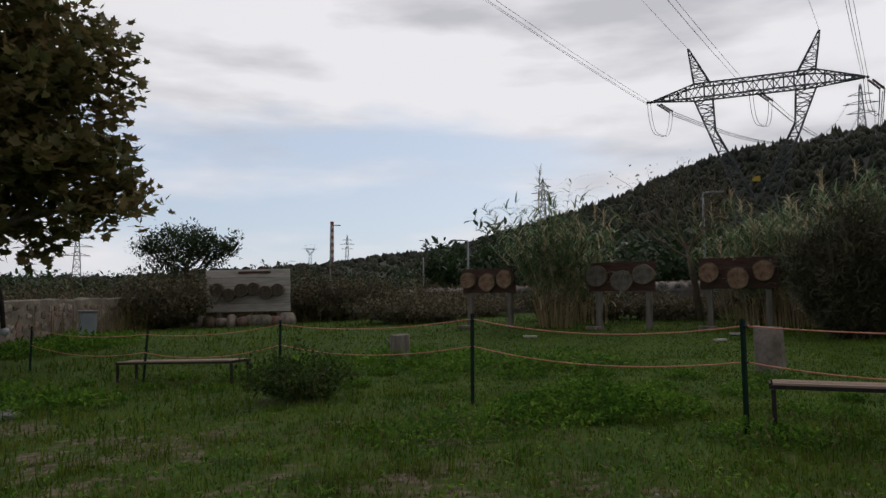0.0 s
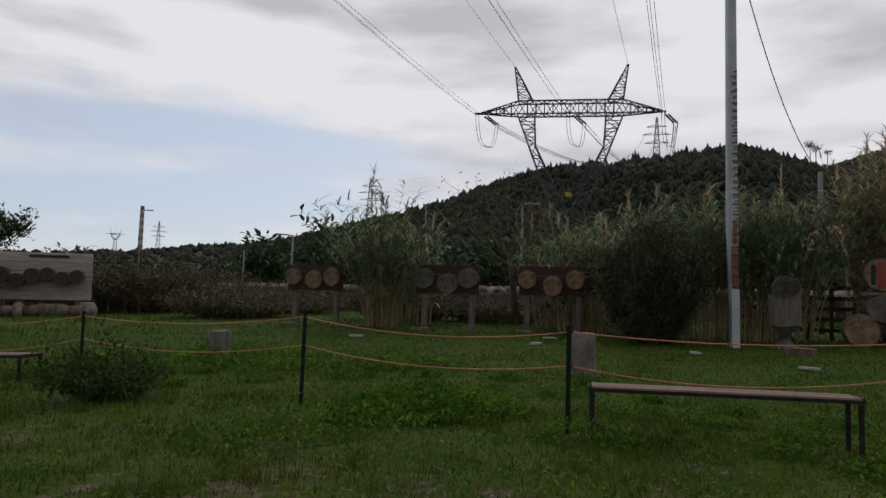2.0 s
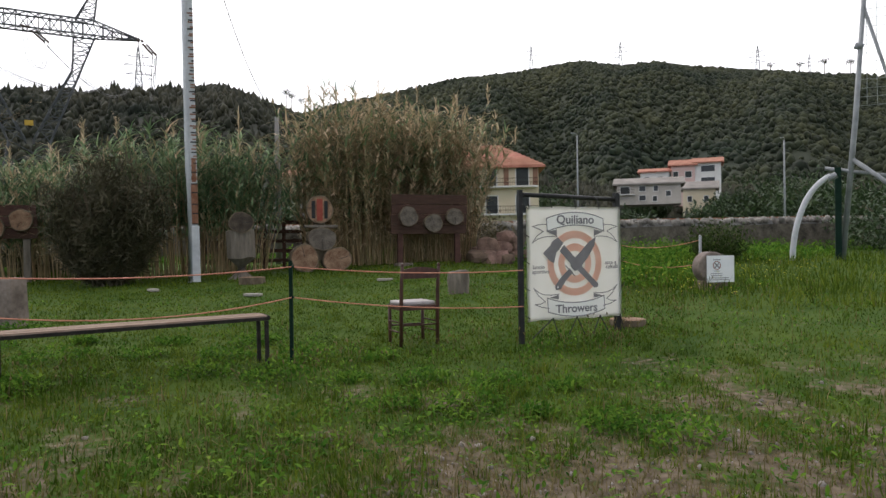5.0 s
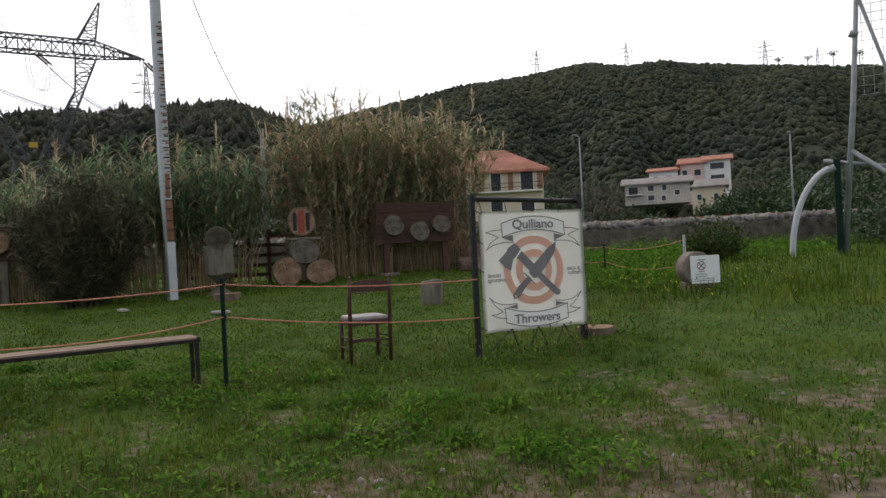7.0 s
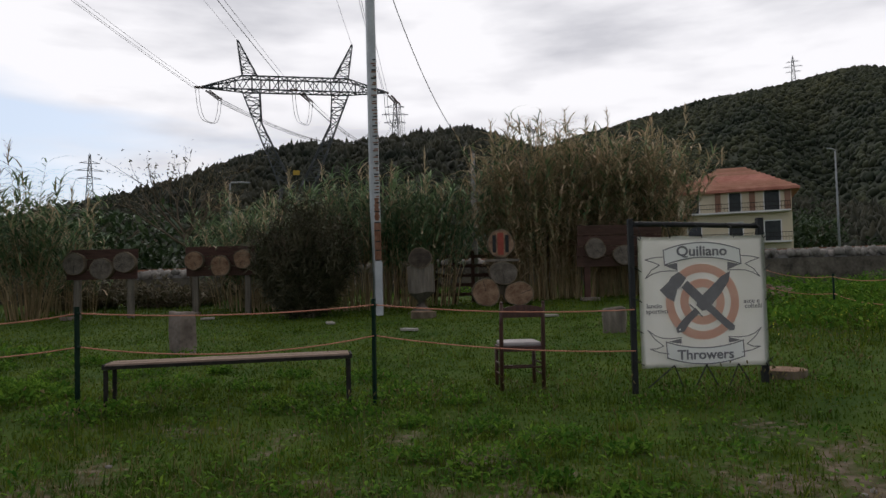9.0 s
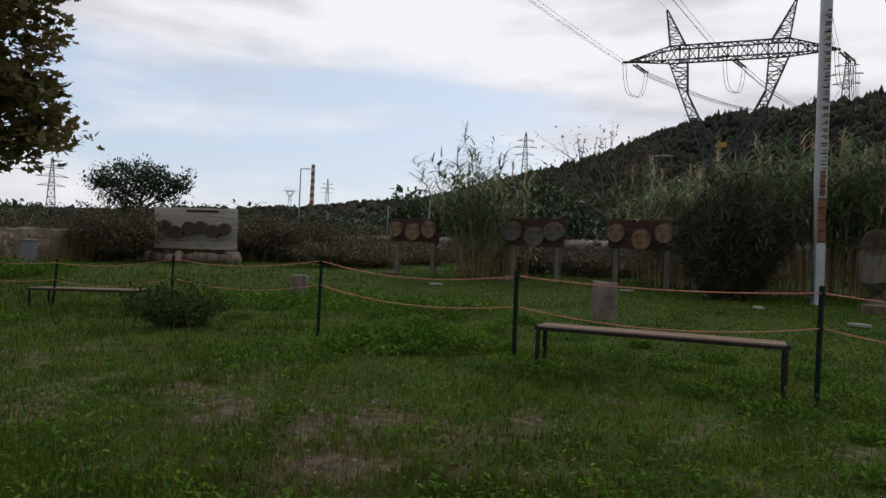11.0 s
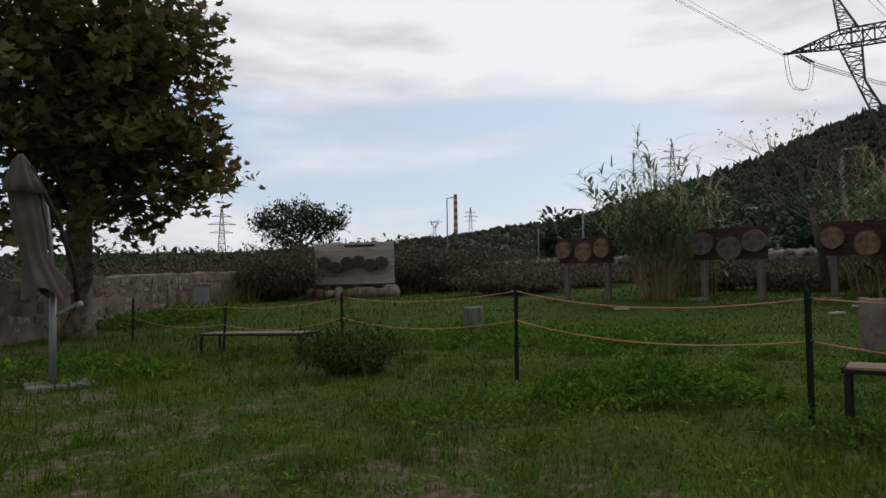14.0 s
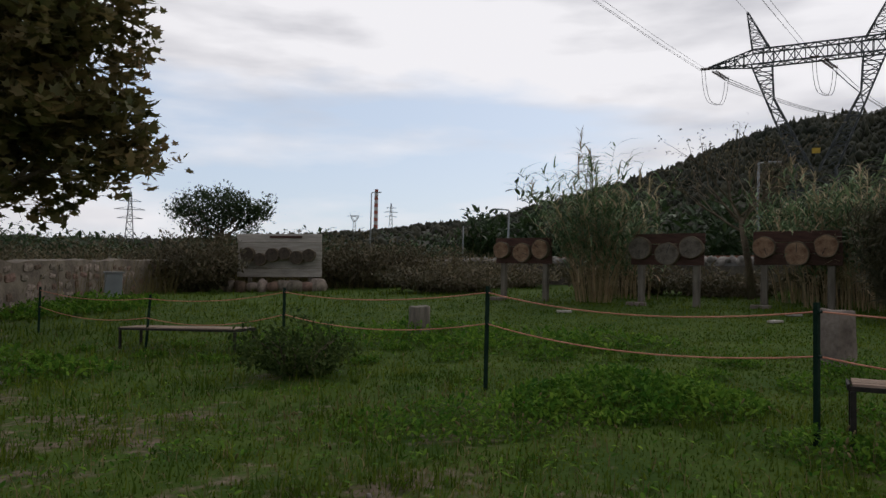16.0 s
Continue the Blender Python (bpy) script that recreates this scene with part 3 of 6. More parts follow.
def hill(name, prof, start, material, label):
    az = np.linspace(prof[0, 0], prof[-1, 0], 160)
    el, R = np.interp(az, prof[:, 0], prof[:, 1]), np.interp(az, prof[:, 0], prof[:, 2])
    s = np.concatenate([np.linspace(0, 1, 40), np.linspace(1.05, 1.6, 10)])
    A, S = np.meshgrid(np.radians(az), s, indexing="ij")
    top = (np.tan(np.radians(el)) * R + 1.3)[:, None]
    r = start + (R[:, None] - start) * S
    base = 0.9
    rise = np.where(S <= 1, 0.72 * S ** 1.15 + 0.28 * np.sin(S * np.pi / 2) ** 3, 1 - (S - 1) * 0.8)
    fold = np.sin(9 * A + 3 * S) + 0.9 * np.sin(23 * A - 2.2 * S + 2 * np.sin(5 * A)) + 0.6 * np.sin(51 * A + 5 * S + 1.0)
    h = base + (top - base) * rise + (top - base) * 0.045 * fold * np.sin(np.clip(S, 0, 1) ** 1.2 * np.pi)
    V = np.stack([r * np.sin(A), r * np.cos(A), h], -1)
    n, k = len(az), len(s)
    i = np.arange(n * k).reshape(n, k)
    ob = bulk(name, V.reshape(-1, 3), np.stack([i[:-1, :-1], i[:-1, 1:], i[1:, 1:], i[1:, :-1]], -1).reshape(-1, 4), material)
    tagged(ob, label, "hill", kind="structure")

    def place(u, v):
        a, b = u * (n - 1), v * (k - 1)
        a0, b0 = np.minimum(a.astype(int), n - 2), np.minimum(b.astype(int), k - 2)
        fa, fb = (a - a0)[:, None], (b - b0)[:, None]
        return (V[a0, b0] * (1 - fa) + V[a0 + 1, b0] * fa) * (1 - fb) + (V[a0, b0 + 1] * (1 - fa) + V[a0 + 1, b0 + 1] * fa) * fb
    return place


def crown_template(seed, sub=2, spire=0.0):
    bm = bmesh.new()
    bmesh.ops.create_icosphere(bm, subdivisions=sub, radius=1.0)
    for v in bm.verts:
        v.co *= 1 + 0.45 * noise.noise(v.co * 2.3 + Vector((seed, seed, 0))) + 0.5 * noise.noise(v.co * 6 + Vector((0, seed, 0)))
        v.co.x *= 1 - spire * max(v.co.z, 0)
        v.co.y *= 1 - spire * max(v.co.z, 0)
        v.co.z *= 1 + 0.8 * spire * (v.co.z > 0)
    bm.verts.index_update()
    V, F = np.array([v.co[:] for v in bm.verts]), np.array([[v.index for v in f.verts] for f in bm.faces])
    bm.free()
    return V, F


def woods(name, place, count, size, material, label, umin=0.0, vmax=0.84, sub=1, umax=1.0, spire=0.0):
    Vs, Fs, off = [], [], 0
    for k in range(4):
        tv, tf = crown_template(k * 3.1, sub, spire * (0.4 + 0.3 * k))
        n = count // 4
        p = place(umin + (umax - umin) * rng.random(n), np.sqrt(rng.random(n)) * vmax)
        s = size * (0.4 + 1.1 * rng.random(n) ** 1.6)
        sc = np.stack([s, s, s * rng.uniform(0.7, 1.15, n)], -1)
        p[:, 2] += s * 0.35
        V, F = spread(tv, tf, p, turns(rng.uniform(0, 6.3, n), rng.normal(0, 0.1, n), rng.uniform(0, 6.3, n), sc))
        Vs.append(V)
        Fs.append(F + off)
        off += len(V)
    ob = tagged(bulk(name, np.concatenate(Vs), np.concatenate(Fs), material), label, "woodland", kind="stuff")
    ob.data.polygons.foreach_set("use_smooth", [True] * len(ob.data.polygons))
    return ob


near_place = hill("hill_near", NEAR, 120, "forest", "dark wooded hillside behind the pylon")
far_place = hill("hill_far", FAR, 260, "forest_far", "high wooded ridge with a bald crest line")
woods("pine_woodland", near_place, 15000, 1.45, "forest", "dense dark pine wood on the near hill", 0.36, 0.83, spire=0.62)
woods("scrub_woodland", near_place, 3200, 2.3, "forest", "low dark scrub on the distant shoulder", 0.0, 0.84, umax=0.45)
woods("far_woodland", far_place, 30000, 2.5, "forest_far", "mixed green wood covering the high ridge", 0.0, 0.83, 1)


# ---- railway wall and embankment behind the field ----
RZ = radians(-36)
RAIL = pose(0, 0, 0, 0, 0, -36)          # local x along the line, y away from the field


def along(name, x0, x1, y0, y1, z0, z1, material, label, category, kind="structure", step=2.0, uneven=0.05, rise=0.012):
    """A long uneven block in the railway's direction, climbing a little to the east."""
    bm = bmesh.new()
    n = int((x1 - x0) / step)
    rows = []
    for k in range(n + 1):
        x = x0 + (x1 - x0) * k / n
        up = rise * (x - x0) + uneven * noise.noise(Vector((x * 0.7, y0, z1)))
        rows.append([bm.verts.new(RAIL @ Vector(p)) for p in ((x, y0, z0), (x, y0, z1 + up), (x, y1, z1 + up), (x, y1, z0))])
    for a, b in zip(rows, rows[1:]):
        for j in range(4):
            bm.faces.new((a[j], b[j], b[(j + 1) % 4], a[(j + 1) % 4]))
    bm.faces.new(rows[0])
    bm.faces.new(rows[-1][::-1])
    bmesh.ops.recalc_face_normals(bm, faces=bm.faces)
    return tagged(link(name, bm, material), label, category, kind=kind)


along("wall_railway", -34, 70, 31.0, 31.4, 0.0, 1.45, "darkwall", "dark stained concrete wall along the railway", "wall")
along("embankment", -34, 70, 31.4, 41, -0.2, 1.6, "concrete", "low gravel railway embankment behind the wall", "embankment", uneven=0.12)
# ballast stones heaped on the bank
tvb, tfb = crown_template(1.0, 1)
nb = 6500
bx, by = rng.uniform(-34, 70, nb), rng.uniform(31.3, 33.2, nb)
bp = np.stack([bx, by, 1.55 + 0.012 * (bx + 34) + 0.18 * rng.random(nb)], -1)
bp = np.array(bp @ np.array(RAIL.to_3x3()).T)
V, F = spread(tvb, tfb, bp, turns(rng.uniform(0, 6, nb), rng.uniform(0, 3, nb), rng.uniform(0, 6, nb), rng.uniform(0.08, 0.24, nb)))
tagged(bulk("ballast", V, F, "ballast"), "pale loose stone ballast on the railway bank", "ballast", kind="stuff")
for k, yy in enumerate((34.0, 35.5)):
    along("rail_track", -34, 70, yy, yy + 0.08, 1.7, 1.98, "rust", "rusty steel rail on the railway bank", "rail", step=6, uneven=0)


# ---- old stone wall on the west side ----
def stone_wall():
    ax, ay, bx_, by_ = -11.6, 13.2, -15.2, 36.0
    L = math.hypot(bx_ - ax, by_ - ay)
    ang = math.atan2(by_ - ay, bx_ - ax)
    wall = empty("wall_west", pose(ax, ay, -0.35, 0, 0, math.degrees(ang)), "old rubble stone wall with crumbling render", "wall", kind="structure")
    bm = bmesh.new()
    n = 60
    rows = []
    for k in range(n + 1):
        x = L * k / n
        top = 1.62 + 0.14 * noise.noise(Vector((x * 0.9, 3, 0))) + 0.012 * x
        rows.append([bm.verts.new(p) for p in ((x, -0.22, -0.2), (x, -0.2, top), (x, 0.2, top + 0.03), (x, 0.22, -0.2))])
    for a, b in zip(rows, rows[1:]):
        for j in range(4):
            bm.faces.new((a[j], b[j], b[(j + 1) % 4], a[(j + 1) % 4]))
    bm.faces.new(rows[0])
    bm.faces.new(rows[-1][::-1])
    bmesh.ops.recalc_face_normals(bm, faces=bm.faces)
    part("wall_body", bm, "mortar", wall)
    return wall, L


west_wall, west_len = stone_wall()
R = random.Random(3)


# ---- fence of posts and rope ----
POSTS = [(-9.0, 15.2, 1.02), (-5.65, 13.1, 1.05), (-2.75, 11.6, 1.17), (0.32, 8.69, 1.18), (2.81, 6.53, 1.14), (5.57, 5.33, 1.22)]
for k, (x, y, h) in enumerate(POSTS):
    z = g1(x, y)
    lean = (0.5, 3.0, -0.4, 0.3, -0.8, 0.5)[k]
    p = empty("fence_post", pose(x, y, z - 0.05, 0, lean, 40), "dark green metal stake standing in the grass", "fence post", "rope fence posts")
    bm = bmesh.new()
    box(bm, (0, 0, h / 2), (0.045, 0.012, h), bevel=0.003)
    box(bm, (0, 0.02, h / 2), (0.010, 0.034, h))
    part("stake", bm, "green", p)
    for hz in (h - 0.07, h - 0.41):
        bm = bmesh.new()
        rod(bm, (-0.03, -0.012, hz), (0.03, -0.012, hz), 0.012)
        part("rope_clip", bm, "green", p)


def rope(points, sag, label, r=0.007, material="rope", category="rope", group=""):
    bm = bmesh.new()
    pts = []
    for (a, b), s in zip(zip(points, points[1:]), sag):
        a, b = Vector(a), Vector(b)
        for k in range(13):
            if k == 0 and pts:
                continue
            f = k / 12
            pts.append(a.lerp(b, f) - Vector((0, 0, 4 * s * f * (1 - f))))
    tube(bm, pts, r)
    return tagged(link("rope", bm, material, smooth=True), label, category, group)


SIGN_L, SIGN_R = Vector((7.985, 3.72, 0)), Vector((9.28, 2.93, 0))
tops = [(x, y, g1(x, y) + h - 0.12) for x, y, h in POSTS] + [(SIGN_L.x, SIGN_L.y, 0.98)]
lows = [(x, y, g1(x, y) + h - 0.46) for x, y, h in POSTS] + [(SIGN_L.x, SIGN_L.y, 0.52)]
rope(tops, (0.10, 0.09, 0.10, 0.13, 0.06, 0.05), "orange rope strung along the tops of the stakes", group="fence ropes")
rope(lows, (0.14, 0.15, 0.14, 0.13, 0.13, 0.06), "slack orange rope strung at knee height", group="fence ropes")


# ---- benches ----
def bench(a, b, depth, height, label, name="bench"):
    a, b = Vector(a), Vector(b)
    ang = math.degrees(math.atan2(b.y - a.y, b.x - a.x))
    L = (b - a).length
    e = empty(name, pose(a.x, a.y, a.z - height, 0, -math.degrees(math.asin((b.z - a.z) / L)), ang), label, "bench", "benches")
    n = 4
    w = depth / n
    for k in range(n):
        bm = bmesh.new()
        box(bm, (L / 2, w * (k + 0.5), height - 0.012), (L - 0.05, w - 0.018, 0.028), bevel=0.004)
        part("slat", bm, "slat", e)
    for y in (0.0, depth):
        bm = bmesh.new()
        box(bm, (L / 2, y, height - 0.036), (L, 0.02, 0.036), bevel=0.003)
        part("side_rail", bm, "iron", e)
    for x in (0.0, L):
        bm = bmesh.new()
        box(bm, (x, depth / 2, height - 0.03), (0.02, depth - 0.025, 0.048), bevel=0.003)
        part("end_rail", bm, "iron", e)
        for y in (0.018, depth - 0.018):
            bm = bmesh.new()
            box(bm, (x + (0.03 if x == 0 else -0.03), y, height / 2 - 0.08), (0.04, 0.04, height + 0.04), bevel=0.004)
            part("leg", bm, "iron", e)
    return e


bench((3.03, 6.52, 0.555), (5.34, 5.44, 0.575), 0.36, 0.58, "long slatted wooden bench on dark metal legs")
bench((-6.28, 13.35, 0.19), (-3.75, 12.32, 0.30), 0.5, 0.48, "low slatted bench sunk in tall grass")


# ---- chair ----
def chair():
    e = empty("dining_chair", pose(7.11, 5.0, g1(7.2, 4.9), 0, 0, -30), "dark wooden chair with pale padded seat", "chair")
    e.scale = (1.08, 1.08, 1.15)
    W, D, H = 0.47, 0.42, 0.46

    def leg(p, q, r):
        bm = bmesh.new()
        tube(bm, [p, Vector(p).lerp(Vector(q), 0.5), q], [r * 0.8, r, r * 0.9], 8)
        part("leg", bm, "chair", e, smooth=True)
    for x in (0, W):
        bm = bmesh.new()
        tube(bm, [(x, 0.02, -0.03), (x, 0.0, H), (x, -0.015, 0.7), (x, -0.05, 0.9)], [0.022, 0.025, 0.023, 0.02], 8)
        part("back_leg", bm, "chair", e, smooth=True)
        bm = bmesh.new()
        bmesh.ops.create_uvsphere(bm, u_segments=8, v_segments=6, radius=0.02, matrix=Matrix.Translation((x, -0.052, 0.91)))
        part("finial", bm, "chair", e, smooth=True)
        leg((x + (0.015 if x == 0 else -0.015), D, -0.03), (x + (0.015 if x == 0 else -0.015), D, H - 0.02), 0.024)
    bm = bmesh.new()
    n = 8
    pts = [(0.015 + (W - 0.03) * k / n, 0.86 + 0.03 * math.sin(math.pi * k / n)) for k in range(n + 1)] + [(W - 0.015, 0.76), (0.015, 0.76)]
    poly(bm, pts, -0.045, -0.025)
    bmesh.ops.recalc_face_normals(bm, faces=bm.faces)
    part("top_rail", bm, "chair", e)
    bm = bmesh.new()
    box(bm, (W / 2, D / 2, H - 0.03), (W + 0.01, D + 0.01, 0.05), bevel=0.006)
    part("seat_frame", bm, "chair", e)
    bm = bmesh.new()
    box(bm, (W / 2, D / 2 + 0.01, H + 0.018), (W - 0.03, D - 0.02, 0.045), bevel=0.018)
    part("seat", bm, "seat", e, "pale grey vinyl seat pad", True)
    for z in (0.16, 0.27):
        for x in (0.005, W - 0.005):
            bm = bmesh.new()
            rod(bm, (x, 0.01, z), (x, D, z), 0.009)
            part("stretcher", bm, "chair", e, smooth=True)
    for y, z in ((0.012, 0.24), (D, 0.21)):
        bm = bmesh.new()
        rod(bm, (0, y, z), (W, y, z), 0.010)
        part("stretcher", bm, "chair", e, smooth=True)


chair()


# ---- log slices, targets ----
def slice_of(parent, name, c, r, depth, face="grain", seed=0.0, tilt=0.0, squash=1.0, label=""):
    """A sawn disc whose face looks along the parent's -y: bark rim with a sawn face on it."""
    ob_m = Matrix.Translation(c) @ Matrix.Rotation(radians(tilt), 4, "Y") @ Matrix.Rotation(radians(90), 4, "X")
    n = 28
    rr = [r * (1 + 0.10 * noise.noise(Vector((math.cos(2 * math.pi * k / n) * 1.4, math.sin(2 * math.pi * k / n) * 1.4, seed * 5)))) for k in range(n)]
    bm = bmesh.new()
    rings = []
    for z, f in ((0, 1.0), (depth * 0.5, 1.03), (depth, 1.0), (depth - 0.004, 0.9)):
        rings.append([bm.verts.new((rr[k] * f * math.cos(2 * math.pi * k / n), rr[k] * f * squash * math.sin(2 * math.pi * k / n), z)) for k in range(n)])
    for A, B in zip(rings, rings[1:]):
        for k in range(n):
            bm.faces.new((A[k], A[(k + 1) % n], B[(k + 1) % n], B[k]))
    bm.faces.new(rings[0][::-1])
    ob = part(name, bm, "bark", parent, label)
    ob.matrix_local = ob_m
    bm = bmesh.new()
    mid = bm.verts.new((0, 0, depth + 0.004))
    ring = [bm.verts.new((rr[k] * 0.93 * math.cos(2 * math.pi * k / n), rr[k] * 0.93 * squash * math.sin(2 * math.pi * k / n), depth)) for k in range(n)]
    for k in range(n):
        bm.faces.new((mid, ring[k], ring[(k + 1) % n]))
    part("sawn_face", bm, face, ob)
    bm = bmesh.new()
    a = seed * 2.1
    box(bm, (r * 0.5 * math.cos(a), r * 0.5 * squash * math.sin(a), depth + 0.003), (r * 0.75, 0.012, 0.008), rz=a)
    part("crack", bm, "black", ob)
    return ob


def target(cx, cy, zc, width, height, discs, face, label, planks=3, post_mat="post_wood"):
    zg = g1(cx, cy)
    e = empty("target_board", pose(cx, cy, zg, 0, 0, -36), label, "target", "log throwing targets")
    zl = zc - zg
    ph = height / planks
    for k in range(planks):
        bm = bmesh.new()
        box(bm, (0.02 * math.sin(k * 5 + cx), 0, zl - height / 2 + ph * (k + 0.5)), (width, 0.05, ph - 0.012), bevel=0.006)
        part("plank", bm, "board", e)
    for x in (-0.38 * width, 0.38 * width):
        bm = bmesh.new()
        box(bm, (x, 0.10, (zl + height / 2) / 2 - 0.15), (0.17, 0.13, zl + height / 2 + 0.2), bevel=0.012)
        part("post", bm, post_mat, e)
    for k, (x, z, r) in enumerate(discs):
        slice_of(e, "log_slice", (x, -0.025, z), r, 0.16, face, seed=cx + k * 1.3, squash=1 + 0.08 * math.sin(cx * 3 + k))
    bm = bmesh.new()
    box(bm, (-0.5 * width * 0.76, -0.25, 0.03), (0.5, 0.3, 0.10), rz=0.2, bevel=0.02)
    part("foot_slab", bm, "rock", e)
    return e


def three(zc, cx, cy, w, r, drop):
    z = zc - g1(cx, cy)
    return [(-0.40 * w, z + 0.02, r), (0.02 * w, z - drop, r * 1.05), (0.38 * w, z + 0.04, r)]


for cx, cy, zc, w, h, r, drop, face, lab in (
        (1.53, 22.55, 1.98, 2.0, 0.80, 0.29, 0.06, "grain", "brown plank target with three pale log slices"),
        (5.25, 20.1, 2.02, 2.0, 0.86, 0.31, 0.12, "grain_old", "dark plank target with three grey weathered slices"),
        (8.42, 19.6, 2.10, 2.1, 0.90, 0.28, 0.16, "grain", "dark red-brown target with three log slices")):
    target(cx, cy, zc, w, h, three(zc, cx, cy, w * 0.9, r, drop), face, lab)
target(17.6, 12.05, 2.28, 2.45, 1.22, [(-0.72, 2.2 - g1(17.6, 12.05), 0.29), (0.08, 2.0 - g1(17.6, 12.05), 0.29), (0.78, 2.2 - g1(17.6, 12.05), 0.28)], "grain_old", "wide dark plank target before the tall reeds", 4, "board")

# big pale panel with six slices, on a heap of stones
pz = g1(-9, 32.3)
panel = empty("throwing_target", pose(-8.93, 32.3, pz, 0, -1.0, 0), "large pale plank panel with six weathered slices", "target", "log throwing targets")
for k in range(5):
    bm = bmesh.new()
    box(bm, (0.03 * math.sin(k * 3), 0, 0.62 + 0.395 * (k + 0.5)), (3.92 - 0.05 * (k % 2), 0.06, 0.38), bevel=0.008)
    part("plank", bm, "plank", panel)
for x in (-1.4, 1.4):
    bm = bmesh.new()
    box(bm, (x, 0.12, 1.2), (0.16, 0.14, 2.7), bevel=0.01)
    part("post", bm, "post_wood", panel)
for k in range(6):
    slice_of(panel, "log_slice", (-1.38 + 0.56 * k, -0.03, 1.52 + (0.12, -0.1, 0.1, 0.17, -0.02, 0.1)[k]), 0.31 - 0.03 * (k % 2), 0.34, "grain_dark", seed=k * 1.7, label="dark rimmed log slice")
bm = bmesh.new()
box(bm, (0.3, -0.06, 2.45), (1.5, 0.06, 0.1), bevel=0.02)
part("split_board", bm, "board", panel)
for k in range(9):
    bm = boulder(R.uniform(0.2, 0.42), 0.3, R.uniform(0.2, 0.4), k * 2.3)
    s = link("boulder", bm, "redstone" if k % 3 == 1 else "stone", smooth=True)
    x, y = -11.0 + 0.5 * k, 31.7 + 0.15 * math.sin(k * 4)
    s.location = (x, y, g1(x, y) + 0.2)
    tagged(s, "rough grey boulder heaped under the panel", "boulder", "boulders under the panel")


# pyramid of logs with a red painted slice on top
def log_pile():
    x, y = 14.55, 13.75
    z = g1(x, y)
    for name, dx, zz, r, face, sq, lab in (("log", -0.46, 0.38, 0.40, "grain", 1.0, "short thick log with cut face, lying at the bottom"), ("log", 0.46, 0.33, 0.43, "grain", 0.78, "broad split log with cut face, lying at the bottom"), ("log", 0.03, 0.93, 0.41, "grain_old", 0.82, "weathered log resting on two others")):
        e = empty(name, pose(x + dx * 0.81, y - dx * 0.59, z + zz, 0, 0, -36), lab, "log", "stacked logs")
        slice_of(e, "log_body", (0, 0.2, 0), r, 0.42, face, seed=dx * 9 + 2, squash=sq)
    e = empty("painted_target", pose(x - 0.02, y, z + 1.30, 0, 0, -36), "round hollow slice painted with a red bar", "target")
    slice_of(e, "log_slice", (0, 0, 0.45), 0.39, 0.14, "grain", seed=4.4)
    for nm, xx, w, m, hh in (("red_bar", 0.0, 0.17, "red", 0.62), ("dark_slot", -0.18, 0.10, "black", 0.5), ("dark_slot", 0.18, 0.10, "black", 0.5)):
        bm = bmesh.new()
        box(bm, (xx, -0.148, 0.45), (w, 0.012, hh), bevel=0.003)
        part(nm, bm, m, e)
    bm = bmesh.new()
    box(bm, (0, 0.08, -0.25), (0.3, 0.2, 1.5), bevel=0.02)
    part("support_post", bm, "bark", e)
    bm = bmesh.new()
    box(bm, (0.05, 0.0, -0.02), (0.95, 0.3, 0.07), bevel=0.01)
    part("shelf", bm, "post_wood", e)


log_pile()

# upright stub with a slice on its top
sx, sy = 11.95, 14.0
e = empty("target_stub", pose(sx, sy, g1(sx, sy) - 0.05, 0, 0, -36), "grey upright trunk topped by a dark slice", "target")
bm = bmesh.new()
tube(bm, [(0, 0.1, 0), (0.02, 0.1, 0.6), (-0.01, 0.1, 1.32)], [0.40, 0.37, 0.36], 16)
rough_up(bm, 0.05, 0.3)
part("trunk", bm, "post_wood", e)
slice_of(e, "log_slice", (0, -0.05, 1.5), 0.31, 0.22, "grain_dark", seed=3, squash=0.85)


# ---- standing stones, stumps, cut slabs ----
def stone_block(name, x, y, w, d, h, label, yaw=20, seed=1.0, material="rock"):
    bm = bmesh.new()
    box(bm, (0, 0, h / 2 - 0.08), (w, d, h + 0.16), bevel=min(w, d) * 0.12)
    bmesh.ops.subdivide_edges(bm, edges=bm.edges, cuts=2, use_grid_fill=True)
    for v in bm.verts:
        if v.co.z > h * 0.6:
            v.co.x *= 0.92
    rough_up(bm, 0.045 * w / 0.4, 0.22, seed)
    ob = tagged(link(name, bm, material, smooth=True), label, name.replace("_", " "))
    ob.matrix_world = pose(x, y, g1(x, y), 0, 0, yaw)
    return ob


stone_block("standing_stone", 4.83, 10.3, 0.34, 0.28, 0.70, "tall pale standing stone in the lawn", 25, 1)
stone_block("stump", -0.90, 14.1, 0.40, 0.38, 0.50, "short grey tree stump in the grass", 10, 5, "post_wood")
stone_block("stump", 11.4, 6.95, 0.40, 0.40, 0.42, "pale grey stump behind the chair", 40, 8, "post_wood")


def slab(x, y, r, h, label):
    e = empty("wood_slab", pose(x, y, g1(x, y) - 0.02, 0, 0, 0), label, "wood slab", "cut slabs")
    bm = bmesh.new()
    rod(bm, (0, 0, 0), (0, 0, h), r, r * 0.97, 18)
    part("bark_rim", bm, "bark", e)
    bm = bmesh.new()
    rod(bm, (0, 0, h + 0.001), (0, 0, h + 0.006), r * 0.93, None, 18)
    part("sawn_top", bm, "grain", e)


